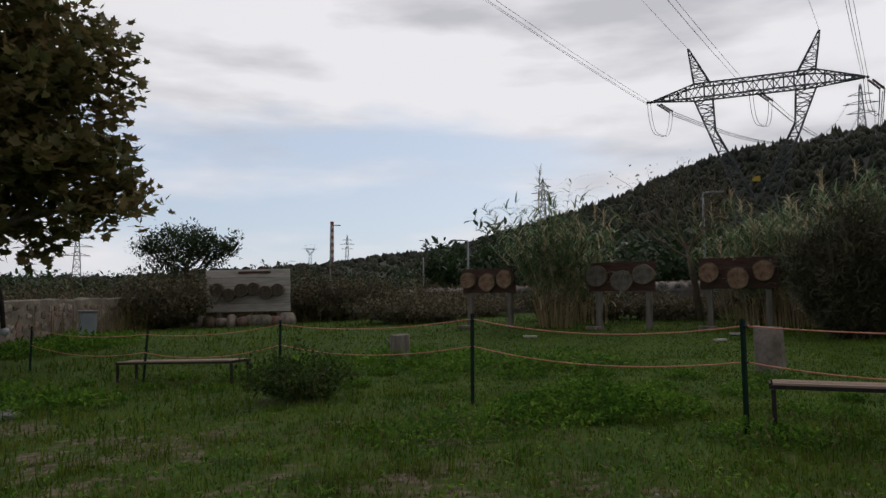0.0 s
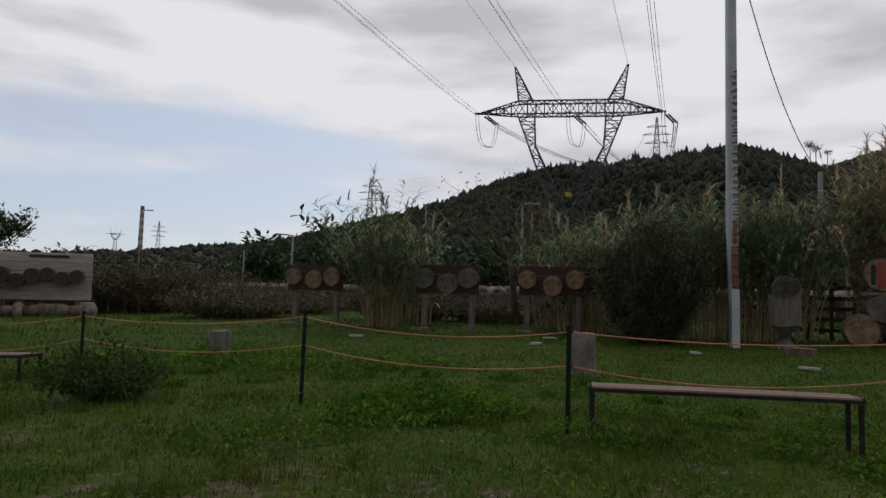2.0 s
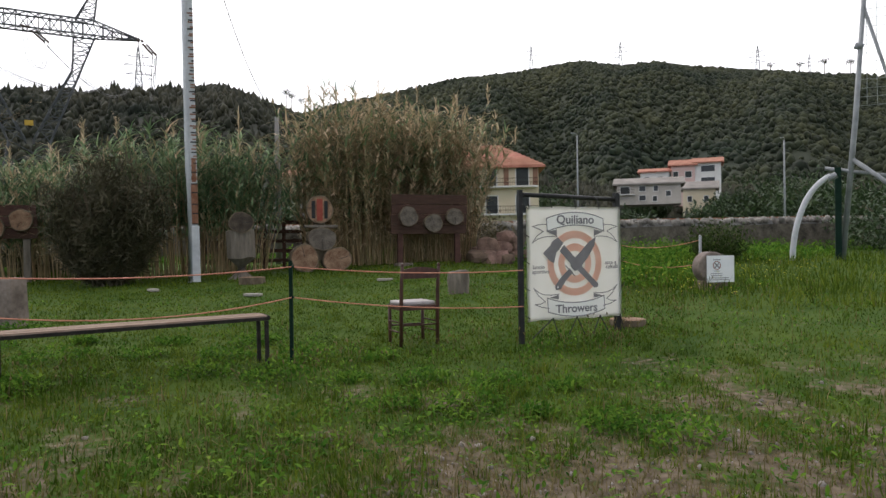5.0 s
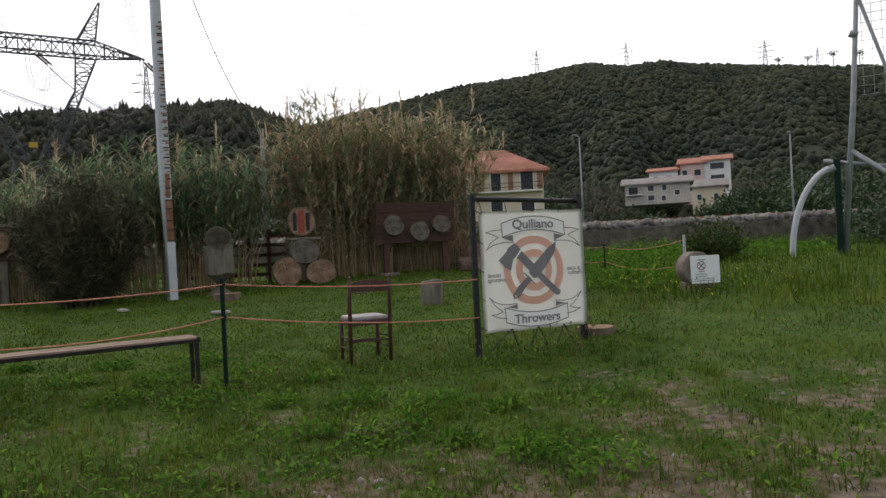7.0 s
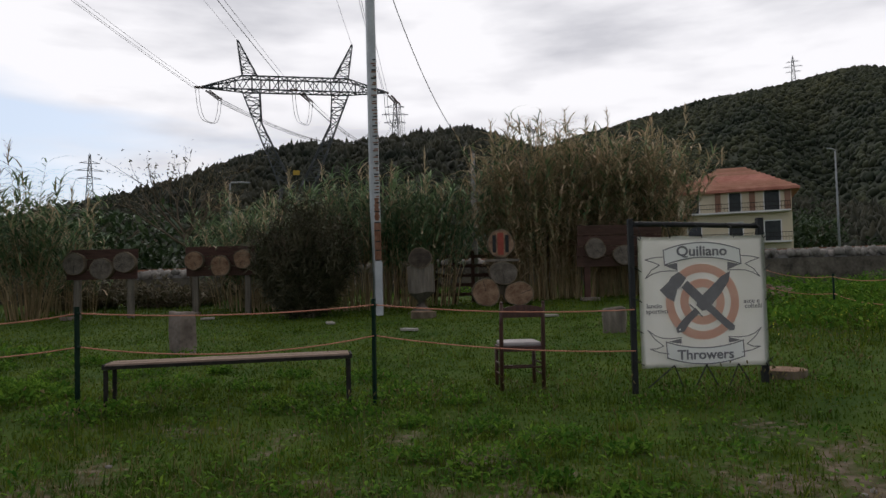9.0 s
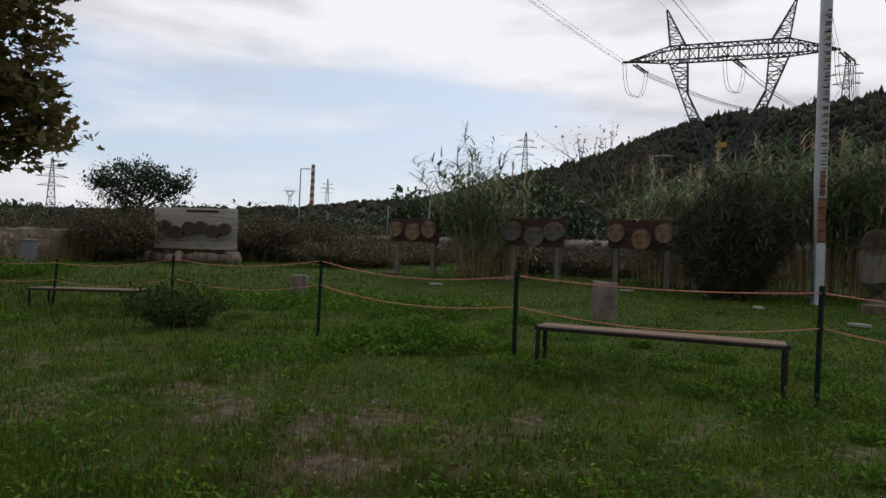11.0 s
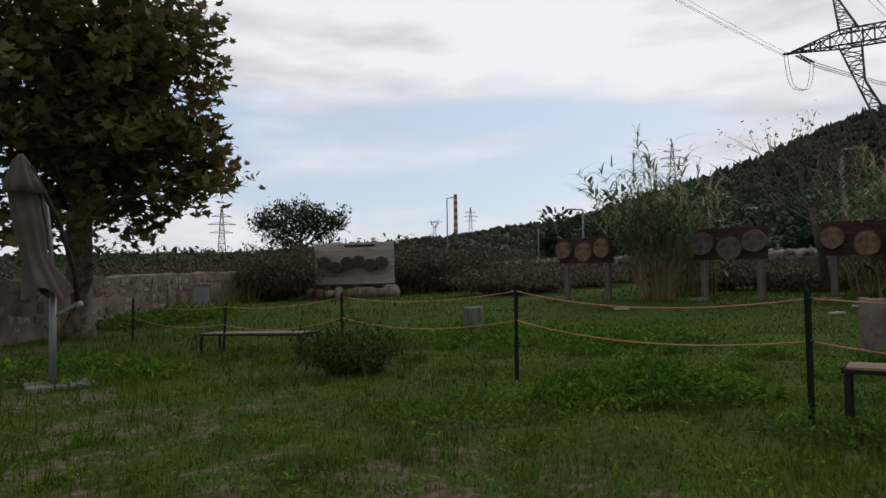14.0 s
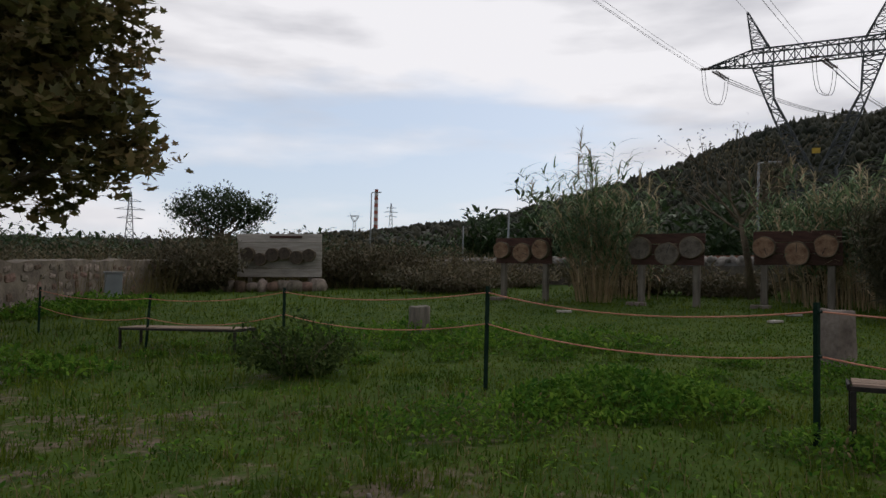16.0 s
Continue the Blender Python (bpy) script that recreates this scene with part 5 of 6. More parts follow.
for args in ((238.5, 381.7, 122, 36, False), (-78.4, 595, 57.5, 26, False), (60.4, 395, 71, 28, False), (784, 400, 250, 40, False), (827, 300, 247, 40, False), (867, 151.5, 226, 42, False), (874, 99.4, 209, 30, False), (-111, 600, 50, 20, True), (-250, 480, 52, 42, False)):
    small_pylon(*args)

# ---- striped power station chimney ----
ch = empty("chimney", pose(-106.5, 692, 34, 0, 0, 0), "tall red and white striped power station chimney", "chimney")
for k in range(13):
    bm = bmesh.new()
    z0, z1 = 46.5 * k / 13, 46.5 * (k + 1) / 13
    rod(bm, (0, 0, z0), (0, 0, z1), 2.3 - 0.04 * k, 2.3 - 0.04 * (k + 1), 16)
    part("band", bm, "chimred" if k % 2 == 0 else "chimwhite", ch, smooth=False)


# ---- houses ----
def house(name, cx, cy, z0, yaw, w, d, h, roof_h, wall, roof, label, windows, balconies=(), hip=True, over=0.8):
    """Front looks along local -y. windows: (x, z, width, height, shutter?)."""
    e = empty(name, pose(cx, cy, z0, 0, 0, yaw), label, "house", "houses")
    bm = bmesh.new()
    box(bm, (0, 0, h / 2), (w, d, h))
    part("wall", bm, wall, e)
    bm = bmesh.new()
    W, D = w / 2 + over, d / 2 + over
    rl = max(w / 2 - d / 2, 0.3) if hip else W
    lo = [bm.verts.new(p) for p in ((-W, -D, h), (W, -D, h), (W, D, h), (-W, D, h))]
    lo2 = [bm.verts.new((v.co.x, v.co.y, h - 0.25)) for v in lo]
    r0, r1 = bm.verts.new((-rl, 0, h + roof_h)), bm.verts.new((rl, 0, h + roof_h))
    for f in ((lo[0], lo[1], r1, r0), (lo[1], lo[2], r1), (lo[2], lo[3], r0, r1), (lo[3], lo[0], r0), lo2[::-1]):
        bm.faces.new(f)
    for j in range(4):
        bm.faces.new((lo2[j], lo2[(j + 1) % 4], lo[(j + 1) % 4], lo[j]))
    bmesh.ops.recalc_face_normals(bm, faces=bm.faces)
    rf = part("roof", bm, roof, e)
    # courses of tiles on the front slope
    sl = math.hypot(D, roof_h)
    nrow = int(sl / 0.55)
    for k in range(nrow):
        f0 = (k + 0.5) / nrow
        half = W + (rl - W) * f0
        bm = bmesh.new()
        box(bm, (0, -D * (1 - f0), h + roof_h * f0 + 0.03), (2 * half - 0.2, sl / nrow * 0.8, 0.07), rot=Matrix.Rotation(math.atan2(roof_h, D) + 0.08, 3, "X"))
        part("tile_course", bm, roof, rf)
    for x, z, ww, hh, sh in windows:
        bm = bmesh.new()
        box(bm, (x, -d / 2 - 0.02, z), (ww, 0.06, hh))
        win = part("window", bm, "shutter" if sh else "glass", e)
        bm = bmesh.new()
        for bx_, bz_, bw, bh in ((0, hh / 2 + 0.06, ww + 0.24, 0.12), (0, -hh / 2 - 0.06, ww + 0.3, 0.12), (-ww / 2 - 0.06, 0, 0.12, hh), (ww / 2 + 0.06, 0, 0.12, hh)):
            box(bm, (x + bx_, -d / 2 - 0.05, z + bz_), (bw, 0.1, bh))
        part("window_frame", bm, "whitewall", win)
    for x, z, ww in balconies:
        bm = bmesh.new()
        box(bm, (x, -d / 2 - 0.65, z), (ww, 1.3, 0.18))
        b = part("balcony", bm, "whitewall", e)
        bm = bmesh.new()
        n = int(ww / 0.3)
        for k in range(n + 1):
            strut(bm, (x - ww / 2 + ww * k / n, -d / 2 - 1.25, z + 0.05), (x - ww / 2 + ww * k / n, -d / 2 - 1.25, z + 1.0), 0.03)
        for zz in (0.5, 1.0):
            strut(bm, (x - ww / 2, -d / 2 - 1.25, z + zz), (x + ww / 2, -d / 2 - 1.25, z + zz), 0.06)
        part("railing", bm, "iron", b)
    return e


h1 = house("house", 78.2, 45.8, 2.0, -58, 12.0, 9, 9.0, 3.2, "cream", "tile", "cream three-storey house with terracotta hipped roof",
           [(-4.2, 7.6, 1.1, 2.2, True), (0.2, 7.6, 1.2, 2.2, True), (4.0, 7.6, 1.5, 2.3, True), (-4.2, 4.2, 1.4, 2.2, False), (0.2, 4.2, 1.4, 2.2, True), (4.0, 4.2, 1.6, 2.3, True), (-3.5, 1.4, 1.4, 1.6, False), (3.5, 1.4, 1.4, 1.6, False)],
           [(0.3, 6.4, 11), (0.3, 3.0, 11)])
for x in (-1.6, 2.0, 5.6):
    bm = bmesh.new()
    box(bm, (x, -4.6, 7.7), (0.6, 0.3, 2.6))
    part("pilaster", bm, "brown", h1)
house("house", 143.5, 46, 9.0, -72, 12.5, 9, 4.2, 1.5, "oldwall", "greyroof", "old grey-white farmhouse with worn grey roof",
      [(-1.2, 3.2, 1.2, 1.0, False), (1.4, 3.2, 0.8, 1.1, False), (-1.2, 1.3, 1.2, 1.0, False), (1.2, 1.1, 0.8, 1.0, True), (3.8, 2.1, 0.9, 1.0, False), (-4.6, 2.9, 1.8, 1.5, True)], [(-4.4, 2.0, 3.4)], hip=False)
house("house", 166, 41.5, 7, -76, 7, 8, 6.4, 1.8, "cream", "greyroof", "small ochre house with low gabled roof", [(-2.0, 4.0, 0.9, 1.2, False), (1.5, 4.0, 0.9, 1.2, False)], hip=False)
house("house", 197, 47.0, 11, -76, 6.5, 9, 11.5, 1.6, "whitewall", "tile", "tall white villa block with paired windows", [(0, 9.8, 3.4, 1.6, False), (0, 6.6, 3.4, 1.6, False), (0, 3.4, 3.4, 1.6, False)], hip=False)
house("house", 195, 53, 11, -76, 6.0, 9, 11.0, 1.8, "pink", "tile", "pink villa block with terracotta gable", [(-1.8, 8.4, 1.2, 1.6, True), (1.4, 8.4, 1.6, 1.6, True), (0, 5, 3.0, 1.2, False), (-1.8, 2.5, 1.2, 1.4, True)], hip=False)
house("house", 193, 60, 11, -76, 7.5, 9, 9.6, 1.2, "whitewall", "tile", "long white villa wing with low roof", [(-2.0, 7.4, 1.2, 1.4, False), (1.4, 7.4, 1.2, 1.4, False), (0, 4, 2.0, 1.4, False)], [(0, 6.0, 5)], hip=False)
house("house", 77, 79, 4, -45, 6, 6, 8.2, 1.6, "cream", "tile", "ochre house half hidden behind the reeds", [(0, 6.4, 1.2, 1.4, True)], hip=True)


# ---- wooden pallets, rubble heap ----
def pallet_fence():
    x, y = 14.6, 16.6
    e = empty("pallet_fence", pose(x, y, g1(x, y), 0, 0, -36), "dark weathered pallet boards leaning as a fence", "fence")
    for k in range(5):
        bm = bmesh.new()
        box(bm, (0, 0.02 * (k % 2), 0.3 + 0.3 * k), (3.2, 0.03, 0.11), bevel=0.004)
        part("rail_board", bm, "board", e)
    for k in range(6):
        bm = bmesh.new()
        box(bm, (-1.5 + 0.6 * k, 0.07, 0.85), (0.11, 0.06, 1.7), bevel=0.004)
        part("upright", bm, "board", e)


pallet_fence()
for k in range(26):
    bm = boulder(R.uniform(0.18, 0.42), R.uniform(0.2, 0.4), R.uniform(0.14, 0.3), k * 1.9 + 0.5)
    s = link("rubble_stone", bm, "redstone", smooth=False)
    x, y = 20.2 + R.gauss(0, 1.1) * 0.8, 11.0 + R.gauss(0, 1.1) * 0.7
    s.matrix_world = pose(x, y, g1(x, y) + 0.12 + max(0, 0.85 - 0.7 * math.hypot(x - 20.2, y - 11.0)) * (k % 3) / 2, 0, R.uniform(-25, 25), R.uniform(0, 360))
    tagged(s, "broken reddish stone lying on a rubble heap", "rubble stone", "rubble heap")


# ---- sports net frame and bent pipe ----
bx0, by0 = 26.4, 3.15
pipe = empty("bent_pipe", pose(bx0, by0, g1(bx0, by0) - 0.1, 0, 0, -78), "thick white bent pipe rising from the grass", "pipe")
bm = bmesh.new()
tube(bm, [(1.65 * (1 - math.cos(k / 14 * 1.15)) * 1.2, 0, 2.95 * math.sin(k / 14 * 1.35) / math.sin(1.35)) for k in range(15)], 0.095, 12)
part("pipe_run", bm, "pole", pipe, smooth=True)
bm = bmesh.new()
rod(bm, (1.10, 0, 2.86), (1.34, 0, 2.98), 0.11, None, 12)
part("pipe_collar", bm, "galv", pipe)
gx0, gy0 = 28.0, 1.8
goal = empty("net_frame", pose(gx0, gy0, g1(gx0, gy0) - 0.1, 0, 0, -80), "tall galvanised frame holding a sports net", "net frame")
bm = bmesh.new()
tube(bm, [(0, 0, 0), (0.45, 0, 5.0), (0.75, 0, 9.3)], [0.10, 0.09, 0.07], 8)
part("mast", bm, "galv", goal, smooth=True)
for a, b, r in (((0.72, 0, 8.8), (2.6, 0.2, 2.2), 0.06), ((0.3, 0, 3.6), (2.8, -0.5, 1.4), 0.08), ((-0.5, 0, 3.3), (1.6, 0, 2.9), 0.07), ((0.7, 0, 7.4), (0.45, 0, 7.5), 0.12)):
    bm = bmesh.new()
    rod(bm, a, b, r)
    part("brace", bm, "galv", goal, smooth=True)
bm = bmesh.new()
box(bm, (-0.12, -0.15, 1.6), (0.2, 0.2, 3.4), bevel=0.02)
part("padded_post", bm, "green", goal, "dark green padded post")
bm = bmesh.new()
for k in range(15):
    strut(bm, (0.8 + 0.3 * k, 0, 5.4), (0.8 + 0.3 * k, 0, 9.2), 0.012)
for k in range(13):
    strut(bm, (0.6, 0, 5.4 + 0.3 * k), (5.2, 0, 5.4 + 0.3 * k), 0.012)
part("net", bm, "net", goal)


# ---- closed umbrella ----
ux, uy = -6.6, 9.56
umb = empty("closed_umbrella", pose(ux + 0.08, uy + 0.06, g1(ux, uy) - 0.03, 0, 0, 45), "closed faded parasol hanging from a side pole", "umbrella")
bm = bmesh.new()
rod(bm, (0, 0, 0.05), (0, 0, 1.5), 0.05, 0.045, 12)
part("base_pole", bm, "galv", umb, smooth=True)
bm = bmesh.new()
box(bm, (0.1, 0, 0.04), (0.9, 0.7, 0.09), bevel=0.02)
part("base_slab", bm, "concrete", umb)
bm = bmesh.new()
tube(bm, [(0.0, 0, 1.45), (-0.04, 0.05, 2.2), (-0.12, 0.06, 2.9)], 0.035, 8)
part("pole", bm, "galv", umb, smooth=True)
bm = bmesh.new()
tube(bm, [(0.32, -0.05, 1.22), (0.27, -0.06, 1.7), (0.06, -0.08, 2.45), (-0.3, -0.05, 3.25)], 0.034, 8)
part("arm", bm, "iron", umb, "dark curved boom", True)
bm = bmesh.new()
rod(bm, (0.0, 0, 1.05), (0.32, -0.05, 1.24), 0.028)
bmesh.ops.create_uvsphere(bm, u_segments=10, v_segments=8, radius=0.065, matrix=Matrix.Translation((0.33, -0.05, 1.22)))
part("crank_joint", bm, "galv", umb, smooth=True)
bm = bmesh.new()
n, rings = 42, []
for z, rad, cx in ((3.42, 0.03, -0.42), (3.3, 0.10, -0.42), (3.05, 0.18, -0.4), (2.86, 0.235, -0.38), (2.85, 0.17, -0.38), (2.6, 0.17, -0.35), (2.3, 0.17, -0.3), (2.0, 0.15, -0.25), (1.85, 0.16, -0.21), (1.6, 0.24, -0.13), (1.4, 0.30, -0.07)):
    ring = []
    for k in range(n):
        a = 2 * math.pi * k / n
        q = rad * (1 + 0.2 * math.cos(7 * a + z))
        ring.append(bm.verts.new((cx + q * math.cos(a), q * math.sin(a), z + 0.3 * rad * math.sin(3 * a + 1) * (z < 1.7))))
    rings.append(ring)
for A, B in zip(rings, rings[1:]):
    for k in range(n):
        bm.faces.new((A[k], A[(k + 1) % n], B[(k + 1) % n], B[k]))
bm.faces.new(rings[0])
bmesh.ops.recalc_face_normals(bm, faces=bm.faces)
part("canopy", bm, "fabric", umb, "faded grey-brown folded canopy", True)

# ---- meter cabinet by the wall ----
mx, my = -12.2, 24.0
cab = empty("meter_cabinet", pose(mx, my, g1(mx, my) - 0.05, 0, 0, 28), "grey metal meter cabinet beside the stone wall", "cabinet")
bm = bmesh.new()
box(bm, (0, 0, 0.5), (0.55, 0.3, 1.0), bevel=0.015)
part("body", bm, "box", cab)
bm = bmesh.new()
box(bm, (0, 0, 1.03), (0.66, 0.4, 0.05), bevel=0.01)
part("lid", bm, "galv", cab)
bm = bmesh.new()
box(bm, (0, -0.158, 0.52), (0.47, 0.012, 0.85), bevel=0.004)
part("door", bm, "box", cab)


# ---- plants ----
def blade_template(segs, width, bend):
    """A tapering blade 1 high, bending along +y; triangles and quads as triangles."""
    V, F = [], []
    for k in range(segs):
        f = k / segs
        w = width * (1 - f ** 1.6)
        V += [(-w, bend * f * f, f * (1 - 0.25 * bend * f)), (w, bend * f * f, f * (1 - 0.25 * bend * f))]
    V.append((0, bend, 1 - 0.25 * bend))
    for k in range(segs - 1):
        a = 2 * k
        F += [(a, a + 1, a + 3), (a, a + 3, a + 2)]
    F.append((2 * segs - 2, 2 * segs - 1, 2 * segs))
    return np.array(V, float), np.array(F)


def field(name, x, y, h, wid, bend, material, label, segs=2, lift=0.0):
    n = len(x)
    tv, tf = blade_template(segs, 1.0, bend)
    sc = np.stack([np.full(n, wid) * rng.uniform(0.7, 1.3, n), h, h], -1)
    V, F = spread(tv, tf, np.stack([x, y, gz(x, y) - 0.01 + lift], -1), turns(rng.uniform(0, 6.3, n), rng.normal(0, 0.75, n), np.zeros(n), sc))
    return tagged(bulk(name, V, F, material), label, "grass", kind="stuff")


FL = lambda x, y: (x - 0.3) * 0.62 + (y - 8.7) * 0.78        # distance beyond the rope line
RAD = lambda n, r0, r1: r0 * (r1 / r0) ** rng.random(n)


def polar(n, r0, r1, a0=-42, a1=98, power=1.0):
    r = RAD(n, r0, r1) if power == 1 else r0 + (r1 - r0) * rng.random(n) ** power
    a = np.radians(rng.uniform(a0, a1, n))
    return 0.8 + r * np.sin(a), -0.2 + r * np.cos(a)


# short lawn
x, y = polar(260000, 2.2, 27)
keep = rng.random(len(x)) > soil(x, y) * 2.4 - 0.05 + 0.35 * wob(x, y, 5.0, 1)
x, y = x[keep], y[keep]
dd = np.hypot(x, y)
hh = (0.02 + 0.035 * rng.random(len(x)) + 0.05 * np.clip(wob(x, y, 1.9, 3), 0, 1) * rng.random(len(x))) * np.where(FL(x, y) > 0.8, 0.9, 1.1)
field("lawn_grass", x, y, hh, 0.0035 + 0.00045 * dd, 0.5, "blade", "short green lawn grass blades")
x, y = polar(110000, 7.0, 24, -30, 75)
keep = (FL(x, y) > 0.2) & (rng.random(len(x)) > soil(x, y) * 1.5)
x, y = x[keep], y[keep]
field("far_lawn_grass", x, y, rng.uniform(0.02, 0.06, len(x)), 0.004 + 0.0006 * np.hypot(x, y), 0.5, "blade", "even green lawn beyond the rope")
# taller tufts along the rope, on the west side and in the east meadow
x, y = polar(120000, 3.0, 32)
f = FL(x, y)
west = 1 / (1 + np.exp(np.clip((x + 3.0) * 0.9, -50, 50)))
east = np.clip((x - 10.8) / 3, 0, 1) * np.clip((6.0 - y + 0.35 * (x - 10)) / 3, 0, 1)
want = 0.4 * np.exp(-(f / 0.5) ** 2) * (x < 3.6) + 0.6 * west + 0.9 * east + 0.45 * np.clip(wob(x, y, 1.3, 1.2) - 0.4, 0, 1) * np.clip((5.5 - x) / 3, 0.12, 1) + 0.8 * np.clip((f - 9) / 3, 0, 1)
keep = rng.random(len(x)) < want * (1 - soil(x, y)) * (0.35 + 0.65 * (wob(x, y, 2.7, 5) > -0.1))
x, y, east = x[keep], y[keep], east[keep]
hh = rng.uniform(0.07, 0.19, len(x)) * (1 + 1.3 * east + 0.5 * west[keep])
field("tall_grass", x, y, hh, 0.004 + 0.0005 * np.hypot(x, y), 0.6, "blade", "taller rank grass in tufts", 3)
x, y = polar(26000, 2.4, 26)
f = FL(x, y)
keep = rng.random(len(x)) < 0.04 + 0.4 * np.exp(-((f + 2.5) / 2.2) ** 2) + 0.25 * (x > 11)
x, y = x[keep], y[keep]
field("dry_stalks", x, y, rng.uniform(0.05, 0.2, len(x)), 0.003 + 0.0003 * np.hypot(x, y), 0.7, "dry", "yellowed dry grass stalks in the lawn", 2)


# broad-leaved weeds
def leaf_template(lobes=False):
    if lobes:
        pts = [(0, 0), (0.16, 0.12), (0.5, 0.10), (0.34, 0.30), (0.55, 0.55), (0.24, 0.55), (0.0, 1.0), (-0.24, 0.55), (-0.55, 0.55), (-0.34, 0.30), (-0.5, 0.10), (-0.16, 0.12)]
        V = [(px, py, 0.08 * abs(px)) for px, py in pts] + [(0, 0.38, -0.02)]
        F = [(k, (k + 1) % 12, 12) for k in range(12)]
    else:
        V = [(0, 0, 0), (0.2, 0.35, 0.06), (0.16, 0.7, 0.03), (0, 1, -0.1), (-0.16, 0.7, 0.03), (-0.2, 0.35, 0.06), (0, 0.5, 0)]
        F = [(0, 1, 6), (1, 2, 6), (2, 3, 6), (3, 4, 6), (4, 5, 6), (5, 0, 6)]
    return np.array(V, float), np.array(F)


LEAF, LOBED = leaf_template(), leaf_template(True)


def leaves_at(places, size, template, spread_tilt=0.7, droop=0.0):
    n = len(places)
    m = turns(rng.uniform(0, 6.3, n), rng.normal(droop, spread_tilt, n), rng.uniform(-0.8, 0.8, n), size * rng.uniform(0.6, 1.3, n))
    return spread(template[0], template[1], places, m)


def weed_patch(name, cx, cy, rx, ry, count, h, size, label, material="weed", stems=True):
    a, r = rng.uniform(0, 6.3, count), np.sqrt(rng.random(count))
    x, y = cx + rx * r * np.cos(a), cy + ry * r * np.sin(a)
    z = gz(x, y) + h * rng.random(count) ** 0.8 * np.sqrt(np.clip(1.05 - r * r, 0, 1)) * (0.7 + 0.4 * wob(x, y, 3.1, cx))
    V, F = leaves_at(np.stack([x, y, z], -1), size, LEAF, 0.6, 0.35)
    return tagged(bulk(name, V, F, material), label, "weeds", kind="stuff")


weed_patch("weed_patch", 1.7, 7.9, 1.3, 0.9, 4200, 0.36, 0.075, "leafy green weeds beside the rope fence")
weed_patch("weed_patch", 0.0, 7.2, 1.0, 0.7, 1500, 0.24, 0.06, "leafy green weeds beside the rope fence")
weed_patch("weed_patch", 2.9, 6.3, 0.5, 0.4, 700, 0.34, 0.06, "weeds grown round a stake and bench leg")
weed_patch("weed_patch", 5.4, 4.9, 0.9, 0.4, 220, 0.12, 0.06, "low weeds along the rope")
weed_patch("weed_patch", 8.3, 3.2, 1.2, 0.45, 450, 0.1, 0.05, "weeds round the foot of the banner")
weed_patch("weed_patch", -1.7, 13.6, 2.6, 1.5, 1800, 0.3, 0.12, "leafy weeds in the far lawn")
weed_patch("weed_patch", 1.4, 12.2, 2.0, 1.2, 1100, 0.26, 0.11, "leafy weeds in the far lawn")
weed_patch("weed_patch", -11.0, 20.5, 1.6, 3.4, 2400, 0.5, 0.16, "rank weeds along the old wall")
weed_patch("weed_patch", -7.0, 10.6, 2.2, 1.2, 1500, 0.35, 0.13, "rank weeds under the parasol")
weed_patch("weed_patch", 16.0, 5.0, 3.0, 2.0, 2600, 0.55, 0.13, "tall meadow weeds by the roped corner")
weed_patch("weed_patch", 24.0, 8.5, 5.5, 3.0, 3800, 0.6, 0.16, "tall green meadow weeds before the railway")
weed_patch("weed_patch", 31.0, 6.0, 6.5, 4.0, 3200, 0.6, 0.18, "tall green meadow weeds before the railway")
for k in range(46):
    a, d = radians(-34 + 118 * ((k * 0.618) % 1)), 4.2 + 12 * ((k * 0.377) % 1)
    x, y = 0.8 + d * math.sin(a), d * math.cos(a)
    if soil(x, y) < 0.3:
        size = 0.16 + 0.3 * ((k * 0.71) % 1)
        weed_patch("weed_patch", x, y, size, size * 0.8, int(160 + 420 * size), 0.08 + 0.3 * size, 0.06, "clump of rank weeds in the lawn")
weed_patch("low_weeds", 4.0, 2.5, 4.5, 2.2, 900, 0.10, 0.06, "scattered flat weeds in trodden ground")
for k in range(9):
    c = RAIL @ Vector((-4 + 6.5 * k, 29.2, 0))
    weed_patch("weed_patch", c.x, c.y, 4.2, 2.6, 1500, 0.5 if k < 4 else 0.85, 0.16, "rank green growth at the railway wall")
fx, fy = rng.uniform(10.5, 22, 500), rng.uniform(1.5, 5.5, 500)
V, F = leaves_at(np.stack([fx, fy, gz(fx, fy) + rng.uniform(0.15, 0.45, 500)], -1), 0.035, LEAF)
tagged(bulk("meadow_flowers", V, F, "flower"), "small yellow flowers in the meadow", "flowers", kind="stuff")
# foxtail heads on thin stalks round the banner, the bench and the west grass
cl = ((8.4, 2.9, 1.0, 0.35, 90), (7.3, 4.4, 0.6, 0.4, 40), (5.5, 4.9, 0.5, 0.4, 40), (3.0, 6.1, 0.6, 0.4, 40), (-0.2, 6.9, 1.0, 0.5, 70), (-4.5, 11.5, 2.0, 1.0, 120), (11.5, 3.2, 2.0, 1.0, 150))
x = np.concatenate([rng.normal(c[0], c[2], c[4]) for c in cl])
y = np.concatenate([rng.normal(c[1], c[3], c[4]) for c in cl])
top = rng.uniform(0.14, 0.3, len(x))
stv, stf = blade_template(3, 1.0, 0.35)
yaw_ = rng.uniform(0, 6.3, len(x))
sm = turns(yaw_, np.zeros(len(x)), np.zeros(len(x)), np.stack([np.full(len(x), 0.003), top, top], -1))
V, F = spread(stv, stf, np.stack([x, y, gz(x, y)], -1), sm)
tagged(bulk("foxtail_stalks", V, F, "dry"), "thin foxtail grass stalks", "grass", kind="stuff")
htv, htf = crown_template(0.6, 1)
tip = np.stack([x - 0.35 * top * np.sin(yaw_), y + 0.35 * top * np.cos(yaw_), gz(x, y) + top * 0.92], -1)
